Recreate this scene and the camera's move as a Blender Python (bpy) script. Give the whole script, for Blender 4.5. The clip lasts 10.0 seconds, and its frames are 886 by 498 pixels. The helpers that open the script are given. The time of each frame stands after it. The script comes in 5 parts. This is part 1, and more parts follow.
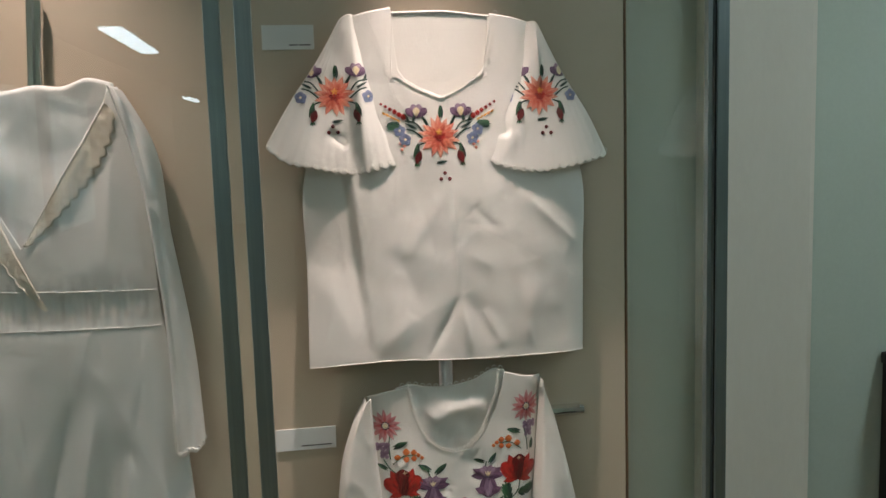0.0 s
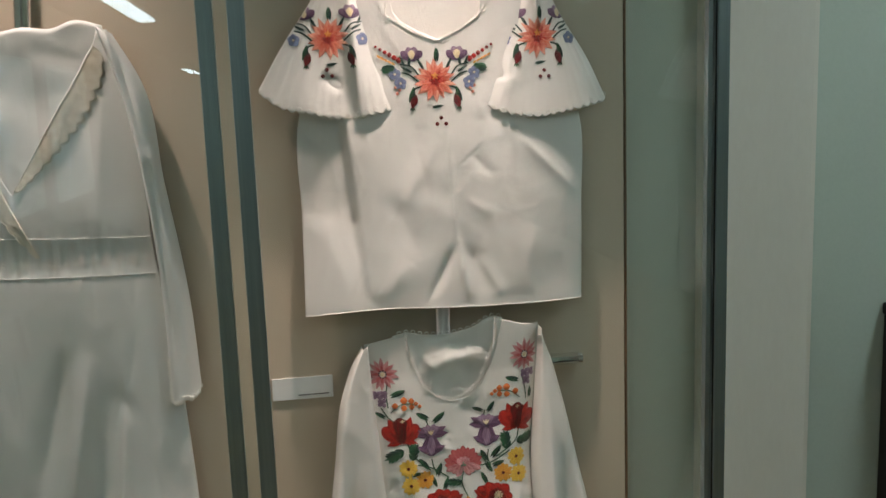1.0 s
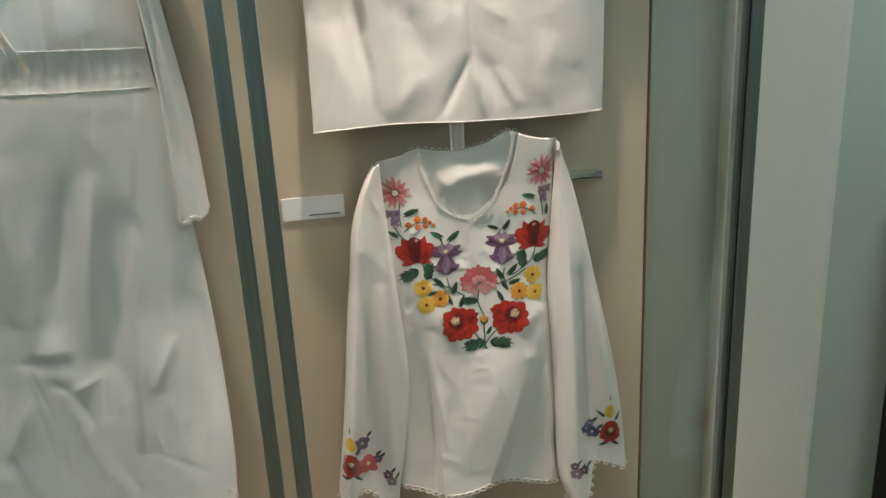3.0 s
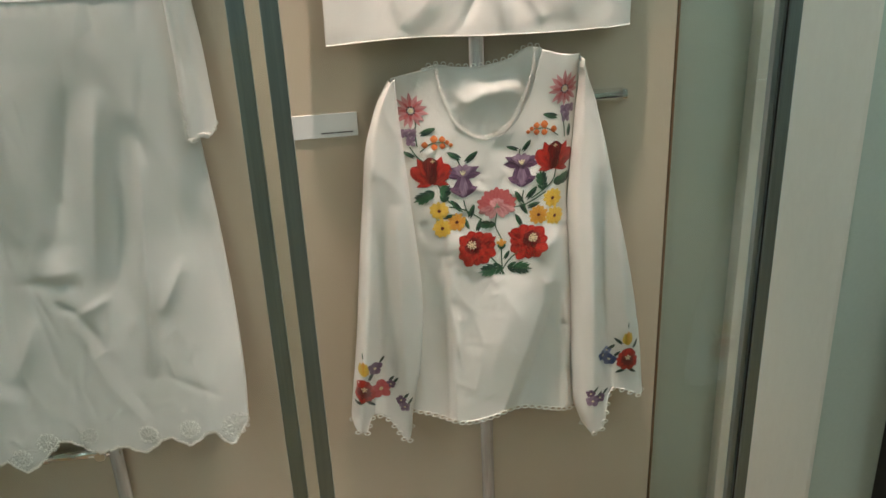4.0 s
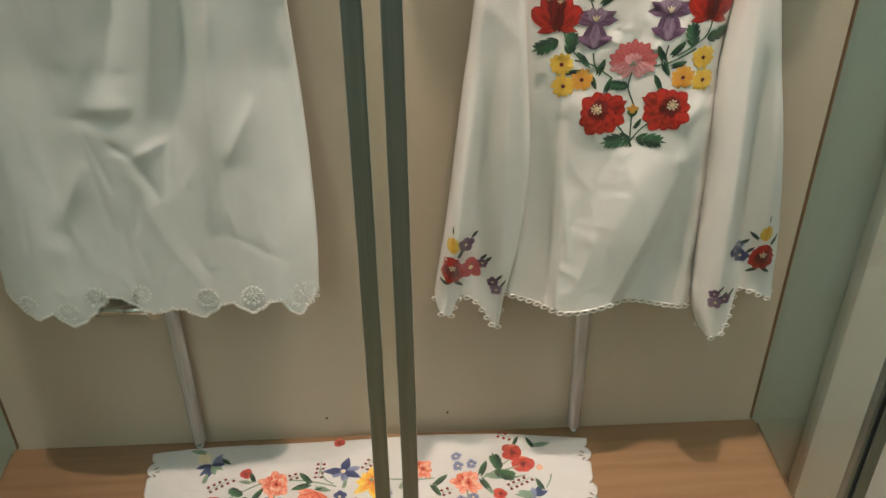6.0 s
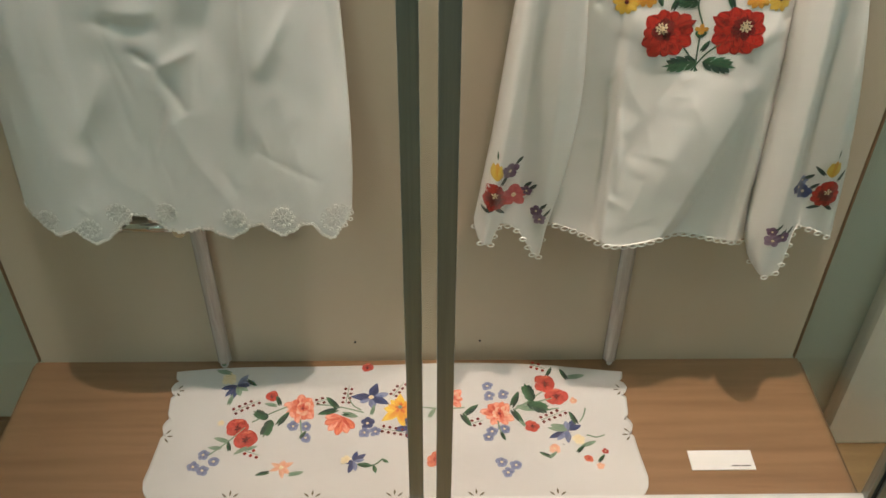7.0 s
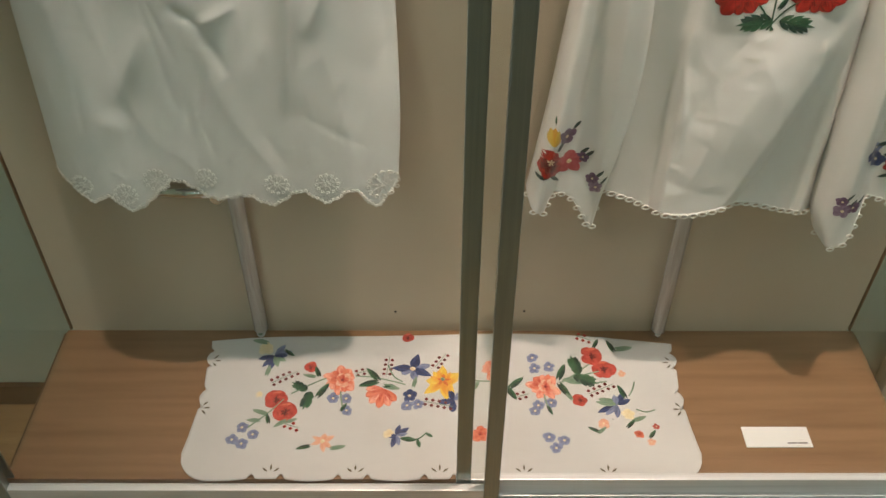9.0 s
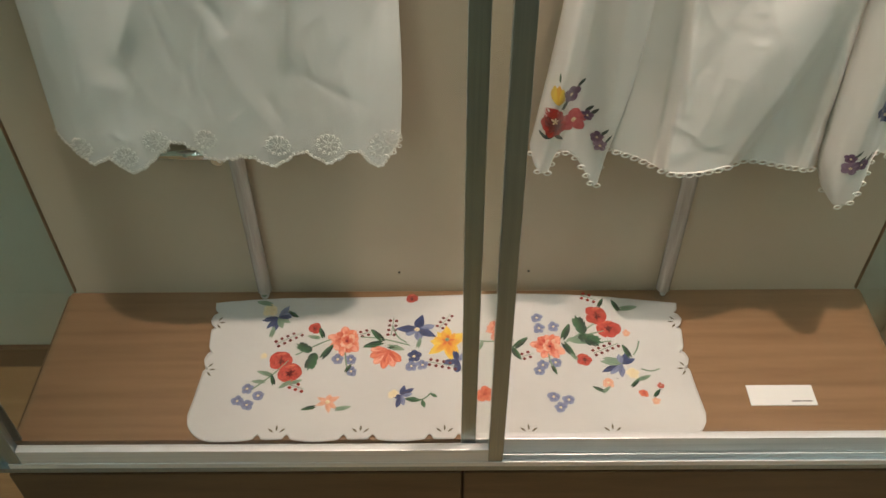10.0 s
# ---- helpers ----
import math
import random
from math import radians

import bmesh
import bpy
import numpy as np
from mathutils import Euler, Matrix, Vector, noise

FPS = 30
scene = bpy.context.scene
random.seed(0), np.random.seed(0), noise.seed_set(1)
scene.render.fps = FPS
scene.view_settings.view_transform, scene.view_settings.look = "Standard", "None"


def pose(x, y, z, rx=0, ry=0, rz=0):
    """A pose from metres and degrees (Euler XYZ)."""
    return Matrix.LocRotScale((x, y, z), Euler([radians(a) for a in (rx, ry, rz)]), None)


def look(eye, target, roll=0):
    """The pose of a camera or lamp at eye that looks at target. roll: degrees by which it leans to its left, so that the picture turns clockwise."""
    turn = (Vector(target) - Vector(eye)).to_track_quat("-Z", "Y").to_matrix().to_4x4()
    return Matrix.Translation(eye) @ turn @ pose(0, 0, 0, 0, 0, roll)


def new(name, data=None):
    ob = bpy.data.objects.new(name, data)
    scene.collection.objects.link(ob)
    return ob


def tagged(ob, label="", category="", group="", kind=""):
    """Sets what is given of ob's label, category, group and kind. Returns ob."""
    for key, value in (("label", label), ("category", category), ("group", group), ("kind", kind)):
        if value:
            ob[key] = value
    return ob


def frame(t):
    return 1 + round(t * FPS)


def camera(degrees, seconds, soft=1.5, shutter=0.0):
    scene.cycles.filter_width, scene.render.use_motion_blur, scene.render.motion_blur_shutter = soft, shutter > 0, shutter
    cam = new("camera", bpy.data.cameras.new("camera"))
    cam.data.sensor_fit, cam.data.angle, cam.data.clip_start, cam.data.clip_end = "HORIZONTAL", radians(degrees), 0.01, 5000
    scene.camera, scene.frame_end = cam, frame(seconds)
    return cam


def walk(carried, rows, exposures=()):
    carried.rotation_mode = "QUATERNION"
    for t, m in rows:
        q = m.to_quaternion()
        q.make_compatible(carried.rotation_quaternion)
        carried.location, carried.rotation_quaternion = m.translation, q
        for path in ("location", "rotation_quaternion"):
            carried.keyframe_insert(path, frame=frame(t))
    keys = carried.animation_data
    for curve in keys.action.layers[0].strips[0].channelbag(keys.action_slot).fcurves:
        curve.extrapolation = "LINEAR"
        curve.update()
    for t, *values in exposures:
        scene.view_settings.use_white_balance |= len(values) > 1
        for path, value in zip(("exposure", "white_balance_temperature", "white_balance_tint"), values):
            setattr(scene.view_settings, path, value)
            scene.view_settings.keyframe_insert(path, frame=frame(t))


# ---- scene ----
cam = camera(53.2, 10.0)
PATH = [
    (0, (-0.281, -1.516, 1.798), (0.037, 0.442, 1.547), -1.8),
    (0.5, (-0.305, -1.509, 1.766), (0.046, 0.445, 1.519), -1.5),
    (1, (-0.273, -1.505, 1.75), (0.039, 0.447, 1.44), -2.1),
    (1.5, (-0.266, -1.493, 1.733), (0.025, 0.444, 1.327), -2.3),
    (2, (-0.275, -1.479, 1.707), (0.021, 0.439, 1.223), -2.4),
    (2.5, (-0.27, -1.463, 1.699), (0.008, 0.433, 1.129), -2.9),
    (4, (-0.287, -1.406, 1.673), (-0.053, 0.407, 0.862), -2.7),
    (4.5, (-0.316, -1.343, 1.653), (-0.061, 0.435, 0.775), -1.6),
    (5, (-0.28, -1.318, 1.641), (-0.158, 0.446, 0.706), -1.0),
    (5.5, (-0.304, -1.239, 1.61), (-0.222, 0.489, 0.607), -0.9),
    (6, (-0.329, -1.179, 1.594), (-0.254, 0.484, 0.485), -0.5),
    (7.5, (-0.383, -1.068, 1.565), (-0.366, 0.42, 0.229), 1.0),
    (8, (-0.411, -1.052, 1.56), (-0.397, 0.409, 0.195), 1.2),
    (8.5, (-0.416, -1.058, 1.56), (-0.405, 0.44, 0.234), 0.6),
    (9, (-0.415, -1.043, 1.548), (-0.407, 0.431, 0.197), 0.3),
    (9.5, (-0.414, -1.034, 1.542), (-0.414, 0.411, 0.159), -0.2),
    (10, (-0.413, -1.034, 1.544), (-0.416, 0.375, 0.125), -0.4),
]
walk(cam, [(t, look(eye, target, roll)) for t, eye, target, roll in PATH], exposures=[(0, -0.70, 5900, 13), (1, -0.63, 5900, 12), (2.5, -0.27, 5900, 10), (4.5, -0.03, 6100, 11), (6, -0.06, 6200, 10), (10, -0.20, 6250, 10)])

# ---------------------------------------------------------------- world and light
world = bpy.data.worlds.new("sky")
scene.world = world
world.use_nodes = True
_wn = world.node_tree.nodes
_sky = _wn.new("ShaderNodeTexSky")
_sky.sky_type, _sky.sun_disc = 'NISHITA', False
_sky.sun_elevation, _sky.sun_rotation = radians(40), radians(90)
world.node_tree.links.new(_sky.outputs[0], _wn["Background"].inputs[0])
_wn["Background"].inputs[1].default_value = 0.1


def lamp(name, kind, m, power, colour, **more):
    data = bpy.data.lights.new(name, kind)
    data.energy, data.color = power, colour
    if kind == 'SPOT':
        data.spot_size, data.spot_blend, data.shadow_soft_size = radians(more["cone"]), more["blend"], more["soft"]
    if kind == 'AREA':
        data.shape, data.size, data.size_y = 'RECTANGLE', more["size"][0], more["size"][1]
    ob = new(name, data)
    ob.matrix_world = m
    return ob


LAMP_Z = 2.540
WARM = (1.0, 0.752, 0.62)
LAMPS = [(-0.05, -0.205, 146.0, 51), (-0.74, -0.205, 64.0, 80)]          # the downlights under the top of the case
for lx, ly, watts, cone in LAMPS:
    lamp("case_downlight", 'SPOT', look((lx, ly, LAMP_Z), (lx, ly, 0.4)), watts, WARM, cone=cone, blend=0.9, soft=0.024)
WINDOWS = [-5.6, -7.9, -10.2]                          # middles of the daylight windows in the west wall
for wy in WINDOWS:
    lamp("window_daylight", 'AREA', pose(-2.86, wy, 1.65, 0, -90, 0), 9.0, (0.78, 1.0, 0.92), size=(1.5, 1.8))
# First two are known from reflections; the last two are unseen, added as fill.
CEILING_AND_FILL_LIGHTS = [(-1.64, -7.4, 2.0), (-2.3, -18.0, 2.0), (-1.9, -2.7, 2.0), (1.25, -1.30, 2.0)]

# ---------------------------------------------------------------- materials


def material(name):
    m = bpy.data.materials.new(name)
    m.use_nodes = True
    nt = m.node_tree
    return m, nt, nt.nodes["Principled BSDF"]


def node(nt, kind, **sets):
    n = nt.nodes.new(kind)
    for k, v in sets.items():
        n.inputs[k.replace("_", " ")].default_value = v
    return n


def ramp(nt, fac, *stops):
    r = nt.nodes.new("ShaderNodeValToRGB")
    el = r.color_ramp.elements
    while len(el) < len(stops):
        el.new(0.5)
    for e, (p, c) in zip(el, stops):
        e.position, e.color = p, (*c, 1)
    nt.links.new(fac, r.inputs[0])
    return r.outputs[0]


def coords(nt, scale, space="Object"):
    tc = nt.nodes.new("ShaderNodeTexCoord")
    mp = nt.nodes.new("ShaderNodeMapping")
    mp.inputs["Scale"].default_value = scale
    nt.links.new(tc.outputs[space], mp.inputs[0])
    return mp.outputs[0]


def noise_tex(nt, vec, scale, detail=4.0, rough=0.55):
    n = node(nt, "ShaderNodeTexNoise", Scale=scale, Detail=detail, Roughness=rough)
    nt.links.new(vec, n.inputs["Vector"])
    return n.outputs[0]


def bump(nt, bsdf, height, strength, dist):
    b = node(nt, "ShaderNodeBump", Strength=strength, Distance=dist)
    nt.links.new(height, b.inputs["Height"])
    nt.links.new(b.outputs[0], bsdf.inputs["Normal"])


def add(nt, a, b, k):
    m = nt.nodes.new("ShaderNodeMath")
    m.operation = 'MULTIPLY_ADD'
    nt.links.new(b, m.inputs[0])
    m.inputs[1].default_value = k
    nt.links.new(a, m.inputs[2])
    return m.outputs[0]


def surface(name, dark, light, scale, stretch=(1, 1, 1), rough=0.5, fine=60.0, relief=0.15, dist=0.001, metal=0.0, sheen=0.0, spec=0.5):
    """Two scales of variation between two tones, with a fine relief."""
    m, nt, b = material(name)
    vec = coords(nt, stretch)
    big, small = noise_tex(nt, vec, scale), noise_tex(nt, vec, fine, 3.0)
    mixed = add(nt, big, small, 0.35)
    nt.links.new(ramp(nt, mixed, (0.4, dark), (0.95, light)), b.inputs["Base Color"])
    b.inputs["Roughness"].default_value, b.inputs["Metallic"].default_value = rough, metal
    b.inputs["Sheen Weight"].default_value, b.inputs["Specular IOR Level"].default_value = sheen, spec
    bump(nt, b, small, relief, dist)
    return m


def cloth(name, dark, light, rough, sheen, spec):
    """White cloth: faint yellowing, weave relief, and light that passes through."""
    m, nt, b = material(name)
    vec = coords(nt, (1, 1, 1))
    nt.links.new(ramp(nt, noise_tex(nt, vec, 5.0), (0.3, dark), (0.75, light)), b.inputs["Base Color"])
    b.inputs["Roughness"].default_value = rough
    b.inputs["Sheen Weight"].default_value, b.inputs["Specular IOR Level"].default_value = sheen, spec
    w1 = node(nt, "ShaderNodeTexWave", Scale=420.0, Distortion=0.6)
    w2 = node(nt, "ShaderNodeTexWave", Scale=420.0, Distortion=0.6)
    w2.bands_direction = 'Z'
    for w in (w1, w2):
        nt.links.new(vec, w.inputs["Vector"])
    crumple = nt.nodes.new("ShaderNodeTexNoise")
    crumple.noise_type = 'RIDGED_MULTIFRACTAL'
    for k, v in (("Scale", 9.0), ("Detail", 5.0), ("Roughness", 0.45), ("Distortion", 0.6)):
        crumple.inputs[k].default_value = v
    nt.links.new(vec, crumple.inputs["Vector"])
    h = add(nt, add(nt, noise_tex(nt, vec, 60.0, 6.0), crumple.outputs[0], 0.55), add(nt, w1.outputs[1], w2.outputs[1], 1.0), 0.05)
    bump(nt, b, h, 0.38, 0.0026)
    return m


M = {}
M["cotton"] = cloth("white_cotton", (0.72, 0.69, 0.63), (0.82, 0.80, 0.75), 0.6, 0.15, 0.3)
M["satin"] = cloth("ivory_satin", (0.74, 0.72, 0.66), (0.82, 0.80, 0.75), 0.37, 0.1, 0.5)
M["muslin"] = cloth("washed_white_muslin", (0.66, 0.66, 0.62), (0.77, 0.77, 0.725), 0.5, 0.15, 0.4)
M["linen"] = cloth("white_linen", (0.52, 0.515, 0.49), (0.61, 0.605, 0.575), 0.75, 0.1, 0.2)
M["lace"] = surface("cream_lace", (0.76, 0.74, 0.67), (0.84, 0.82, 0.76), 60, rough=0.7, fine=400, relief=0.3, dist=0.0008)
M["collar_lace"] = surface("yellowed_lace", (0.74, 0.69, 0.56), (0.89, 0.86, 0.76), 90, rough=0.75, fine=420, relief=0.6, dist=0.0014)
M["panel"] = surface("beige_laminate", (0.445, 0.366, 0.266), (0.590, 0.500, 0.378), 2.6, (1, 1, 0.35), rough=0.5, fine=240, relief=0.06, dist=0.0006)
M["wood"] = surface("brown_wood_laminate", (0.195, 0.108, 0.050), (0.285, 0.166, 0.084), 7, (0.35, 9, 9), rough=0.42, fine=60, relief=0.08, dist=0.0006)
M["dark_wood"] = surface("dark_brown_veneer", (0.055, 0.032, 0.014), (0.115, 0.068, 0.032), 6, (0.6, 6, 6), rough=0.4, fine=80, relief=0.1)
M["black_wood"] = surface("blackened_wood", (0.012, 0.008, 0.006), (0.03, 0.02, 0.016), 6, (5, 5, 0.6), rough=0.5)
M["alu"] = surface("brushed_aluminium", (0.26, 0.315, 0.315), (0.355, 0.41, 0.41), 5, (40, 40, 0.6), rough=0.32, fine=90, relief=0.05, metal=0.85)
M["rail"] = surface("worn_aluminium_rail", (0.58, 0.58, 0.55), (0.78, 0.77, 0.74), 5, (0.6, 40, 40), rough=0.38, fine=90, relief=0.05, metal=0.4)
M["chrome"] = surface("polished_chrome", (0.82, 0.82, 0.81), (0.93, 0.94, 0.93), 30, rough=0.07, fine=300, relief=0.02, metal=0.96)
# Chrome poles: their reflections are painted in as dark and pale streaks.
M["streaked_chrome"] = surface("chrome_painted_reflections", (0.50, 0.46, 0.43), (0.98, 0.97, 0.95), 7, (14, 14, 0.9), rough=0.14, fine=60, relief=0.03, metal=0.18)
M["seal"] = surface("black_rubber_seal", (0.012, 0.012, 0.012), (0.03, 0.03, 0.028), 40, rough=0.6)
M["card"] = surface("white_card", (0.72, 0.72, 0.69), (0.80, 0.80, 0.77), 20, rough=0.6, fine=300, relief=0.05)
M["ink"] = surface("grey_print", (0.06, 0.06, 0.065), (0.12, 0.12, 0.12), 90, rough=0.7)
M["wall"] = surface("pale_green_wall_paint", (0.53, 0.575, 0.475), (0.61, 0.655, 0.55), 1.4, rough=0.7, fine=120, relief=0.15)
M["pilaster"] = surface("cream_wall_paint", (0.77, 0.70, 0.59), (0.85, 0.785, 0.67), 2.0, (1, 1, 0.3), rough=0.7, fine=120, relief=0.15)
M["ceiling"] = surface("white_ceiling_paint", (0.68, 0.70, 0.67), (0.78, 0.80, 0.76), 1.2, rough=0.8, fine=90, relief=0.15)
M["parquet"] = surface("yellow_brown_parquet", (0.26, 0.15, 0.06), (0.42, 0.27, 0.12), 4, (1, 8, 8), rough=0.35, fine=60, relief=0.06)


def glass_material():
    m, nt, b = material("greenish_glass")
    out = nt.nodes["Material Output"]
    nt.nodes.remove(b)
    tr, gl, mx = nt.nodes.new("ShaderNodeBsdfTransparent"), nt.nodes.new("ShaderNodeBsdfGlossy"), nt.nodes.new("ShaderNodeMixShader")
    tr.inputs[0].default_value = (0.975, 0.99, 0.98, 1)
    gl.inputs["Roughness"].default_value = 0.0
    lw = node(nt, "ShaderNodeLayerWeight", Blend=0.5)
    pw, ad = nt.nodes.new("ShaderNodeMath"), nt.nodes.new("ShaderNodeMath")
    pw.operation, ad.operation = 'POWER', 'MULTIPLY_ADD'
    pw.inputs[1].default_value, ad.inputs[1].default_value, ad.inputs[2].default_value = 5.0, 0.96, 0.04
    nt.links.new(lw.outputs["Facing"], pw.inputs[0])
    nt.links.new(pw.outputs[0], ad.inputs[0])
    nt.links.new(ad.outputs[0], mx.inputs[0])
    nt.links.new(tr.outputs[0], mx.inputs[1])
    nt.links.new(gl.outputs[0], mx.inputs[2])
    nt.links.new(mx.outputs[0], out.inputs[0])
    return m


M["glass"] = glass_material()


def glow(name, colour, power):
    m, nt, b = material(name)
    b.inputs["Base Color"].default_value = (*colour, 1)
    b.inputs["Emission Color"].default_value, b.inputs["Emission Strength"].default_value = (*colour, 1), power
    return m


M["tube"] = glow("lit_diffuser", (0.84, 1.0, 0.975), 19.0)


def garden_material():
    """The garden outside the windows: sky through foliage."""
    m, nt, b = material("daylit_garden")
    vec = coords(nt, (1, 1, 1))
    c = ramp(nt, noise_tex(nt, vec, 1.6, 8.0, 0.7), (0.38, (0.03, 0.07, 0.04)), (0.5, (0.16, 0.30, 0.22)), (0.58, (0.62, 0.82, 1.0)))
    nt.links.new(c, b.inputs["Base Color"])
    nt.links.new(c, b.inputs["Emission Color"])
    b.inputs["Emission Strength"].default_value = 1.6
    return m


M["garden"] = garden_material()


def thread(name, inner, outer):
    """Satin stitch: the tone shifts along the stitches, which run out from the root of each petal."""
    m, nt, b = material(name)
    uv = nt.nodes.new("ShaderNodeTexCoord").outputs["UV"]
    sep = nt.nodes.new("ShaderNodeSeparateXYZ")
    nt.links.new(uv, sep.inputs[0])
    mp = nt.nodes.new("ShaderNodeMapping")
    mp.inputs["Scale"].default_value = (1.4, 8.5, 1.0)
    nt.links.new(uv, mp.inputs[0])
    lines = noise_tex(nt, mp.outputs[0], 1.0, 3.0, 0.6)
    each = nt.nodes.new("ShaderNodeNewGeometry").outputs["Random Per Island"]
    along_it = nt.nodes.new("ShaderNodeMath")
    along_it.operation = 'MULTIPLY_ADD'
    along_it.inputs[1].default_value, along_it.inputs[2].default_value = 0.45, -1.95
    nt.links.new(sep.outputs[0], along_it.inputs[0])
    t = add(nt, add(nt, along_it.outputs[0], lines, 4.2), each, 0.42)
    nt.links.new(ramp(nt, t, (0.05, inner), (0.95, outer)), b.inputs["Base Color"])
    b.inputs["Roughness"].default_value, b.inputs["Sheen Weight"].default_value = 0.4, 0.1
    b.inputs["Specular IOR Level"].default_value = 0.35
    bump(nt, b, lines, 1.0, 0.0011)
    return m


T = {
    "red": thread("red_thread", (0.12, 0.004, 0.004), (0.52, 0.026, 0.015)),
    "dark_red": thread("dark_red_thread", (0.05, 0.004, 0.005), (0.20, 0.010, 0.010)),
    "coral": thread("coral_thread", (0.42, 0.014, 0.010), (0.78, 0.25, 0.14)),
    "pale_coral": thread("pale_coral_thread", (0.60, 0.075, 0.045), (0.84, 0.43, 0.30)),
    "pink": thread("pink_thread", (0.40, 0.11, 0.12), (0.70, 0.36, 0.36)),
    "rose_pink": thread("rose_pink_thread", (0.40, 0.05, 0.06), (0.56, 0.14, 0.14)),
    "salmon": thread("pale_salmon_thread", (0.68, 0.25, 0.14), (0.76, 0.48, 0.34)),
    "orange": thread("orange_thread", (0.50, 0.09, 0.02), (0.70, 0.21, 0.045)),
    "yellow": thread("yellow_thread", (0.74, 0.40, 0.03), (0.78, 0.56, 0.09)),
    "gold": thread("golden_thread", (0.70, 0.26, 0.03), (0.76, 0.42, 0.06)),
    "violet": thread("violet_thread", (0.055, 0.026, 0.062), (0.185, 0.10, 0.175)),
    "lilac": thread("lilac_thread", (0.12, 0.068, 0.13), (0.33, 0.23, 0.31)),
    "blue": thread("light_blue_thread", (0.085, 0.105, 0.21), (0.25, 0.29, 0.43)),
    "navy": thread("navy_thread", (0.014, 0.022, 0.07), (0.05, 0.08, 0.20)),
    "green": thread("green_thread", (0.008, 0.034, 0.018), (0.055, 0.165, 0.075)),
    "dark_green": thread("dark_green_thread", (0.010, 0.025, 0.022), (0.022, 0.070, 0.045)),
    "poppy": thread("poppy_red_thread", (0.26, 0.022, 0.018), (0.58, 0.085, 0.06)),
    "slot": thread("shaded_cutwork", (0.07, 0.055, 0.03), (0.13, 0.11, 0.06)),
    "sage": thread("sage_thread", (0.11, 0.20, 0.13), (0.26, 0.36, 0.25)),
    "cream": thread("cream_thread", (0.66, 0.50, 0.25), (0.78, 0.70, 0.48)),
    "black": thread("black_thread", (0.012, 0.008, 0.012), (0.03, 0.02, 0.03)),
}

# ---------------------------------------------------------------- building helpers


def finish(name, bm, mats, smooth=False):
    me = bpy.data.meshes.new(name)
    bmesh.ops.recalc_face_normals(bm, faces=bm.faces)
    bm.to_mesh(me)
    bm.free()
    for m in mats if isinstance(mats, (list, tuple)) else [mats]:
        me.materials.append(m)
    if smooth:
        for p in me.polygons:
            p.use_smooth = True
    return me


def thing(name, label, category, base, group="", kind=""):
    ob = new(name)
    ob.location = base
    ob.empty_display_size = 0.05
    return tagged(ob, label, category, group, kind)


def part(name, bm, mats, parent, label="", smooth=False):
    ob = new(name, finish(name, bm, mats, smooth))
    ob.parent = parent
    if parent.type == 'EMPTY':
        ob.matrix_parent_inverse = Matrix.Translation(-parent.location)
    if label:
        ob["label"] = label
    return ob


def setting(name, bm, mat, label, category):
    return tagged(new(name, finish(name, bm, mat)), label, category, kind="structure")


def box(bm, x0, x1, y0, y1, z0, z1, bevel=0.0):
    made = bmesh.ops.create_cube(bm, size=1)["verts"]
    for v in made:
        v.co = Vector((x0 + (v.co.x + 0.5) * (x1 - x0), y0 + (v.co.y + 0.5) * (y1 - y0), z0 + (v.co.z + 0.5) * (z1 - z0)))
    if bevel:
        edges = list({e for v in made for e in v.link_edges})
        bmesh.ops.bevel(bm, geom=edges, offset=bevel, segments=2, affect='EDGES', profile=0.6)
    return bm


def boxed(*a, **k):
    return box(bmesh.new(), *a, **k)


def tube(bm, a, b, r, n=20, r2=None):
    a, b = Vector(a), Vector(b)
    turn = (b - a).to_track_quat('Z', 'Y').to_matrix().to_4x4()
    m = Matrix.Translation((a + b) / 2) @ turn
    bmesh.ops.create_cone(bm, cap_ends=True, segments=n, radius1=r, radius2=r if r2 is None else r2, depth=(b - a).length, matrix=m)
    return bm


def line(*pts):
    xs, ys = [p[0] for p in pts], [p[1] for p in pts]
    return lambda t: float(np.interp(t, xs, ys))


def spline(*pts):
    """A smooth function through a few (t, value) pairs."""
    xs, ys = np.array([p[0] for p in pts], float), np.array([p[1] for p in pts], float)
    slope = np.gradient(ys, xs)

    def f(t):
        t = min(max(t, xs[0]), xs[-1])
        i = min(int(np.searchsorted(xs, t, side='right')) - 1, len(xs) - 2)
        h = xs[i + 1] - xs[i]
        s = (t - xs[i]) / h
        return float((1 + 2 * s) * (1 - s) ** 2 * ys[i] + s * (1 - s) ** 2 * h * slope[i] + s * s * (3 - 2 * s) * ys[i + 1] + s * s * (s - 1) * h * slope[i + 1])
    return f


def creases(x, w, rows):
    """Ridges (and, where negative, furrows) from one place to another: xa, wa, xb, wb, width, height."""
    total = 0.0
    for xa, wa, xb, wb, wide, high in rows:
        dx, dw = xb - xa, wb - wa
        t = ((x - xa) * dx + (w - wa) * dw) / (dx * dx + dw * dw)
        c = min(max(t, 0), 1)
        d2 = ((x - xa - c * dx) ** 2 + (w - wa - c * dw) ** 2) / (wide * wide)
        if d2 < 9:
            crest = .6 * math.exp(-d2) + .4 * math.exp(-1.9 * (math.sqrt(d2 + .03) - .17)) if wide > .0125 else math.exp(-1.4 * (math.sqrt(d2 + .05) - .22))
            total += high * crest * (0.06 + 0.94 * math.sin(math.pi * c) ** .8) * (1 if t == c else math.exp(-d2))
    return total


def ease(t):
    t = min(1, max(0, t))
    return t * t * (3 - 2 * t)


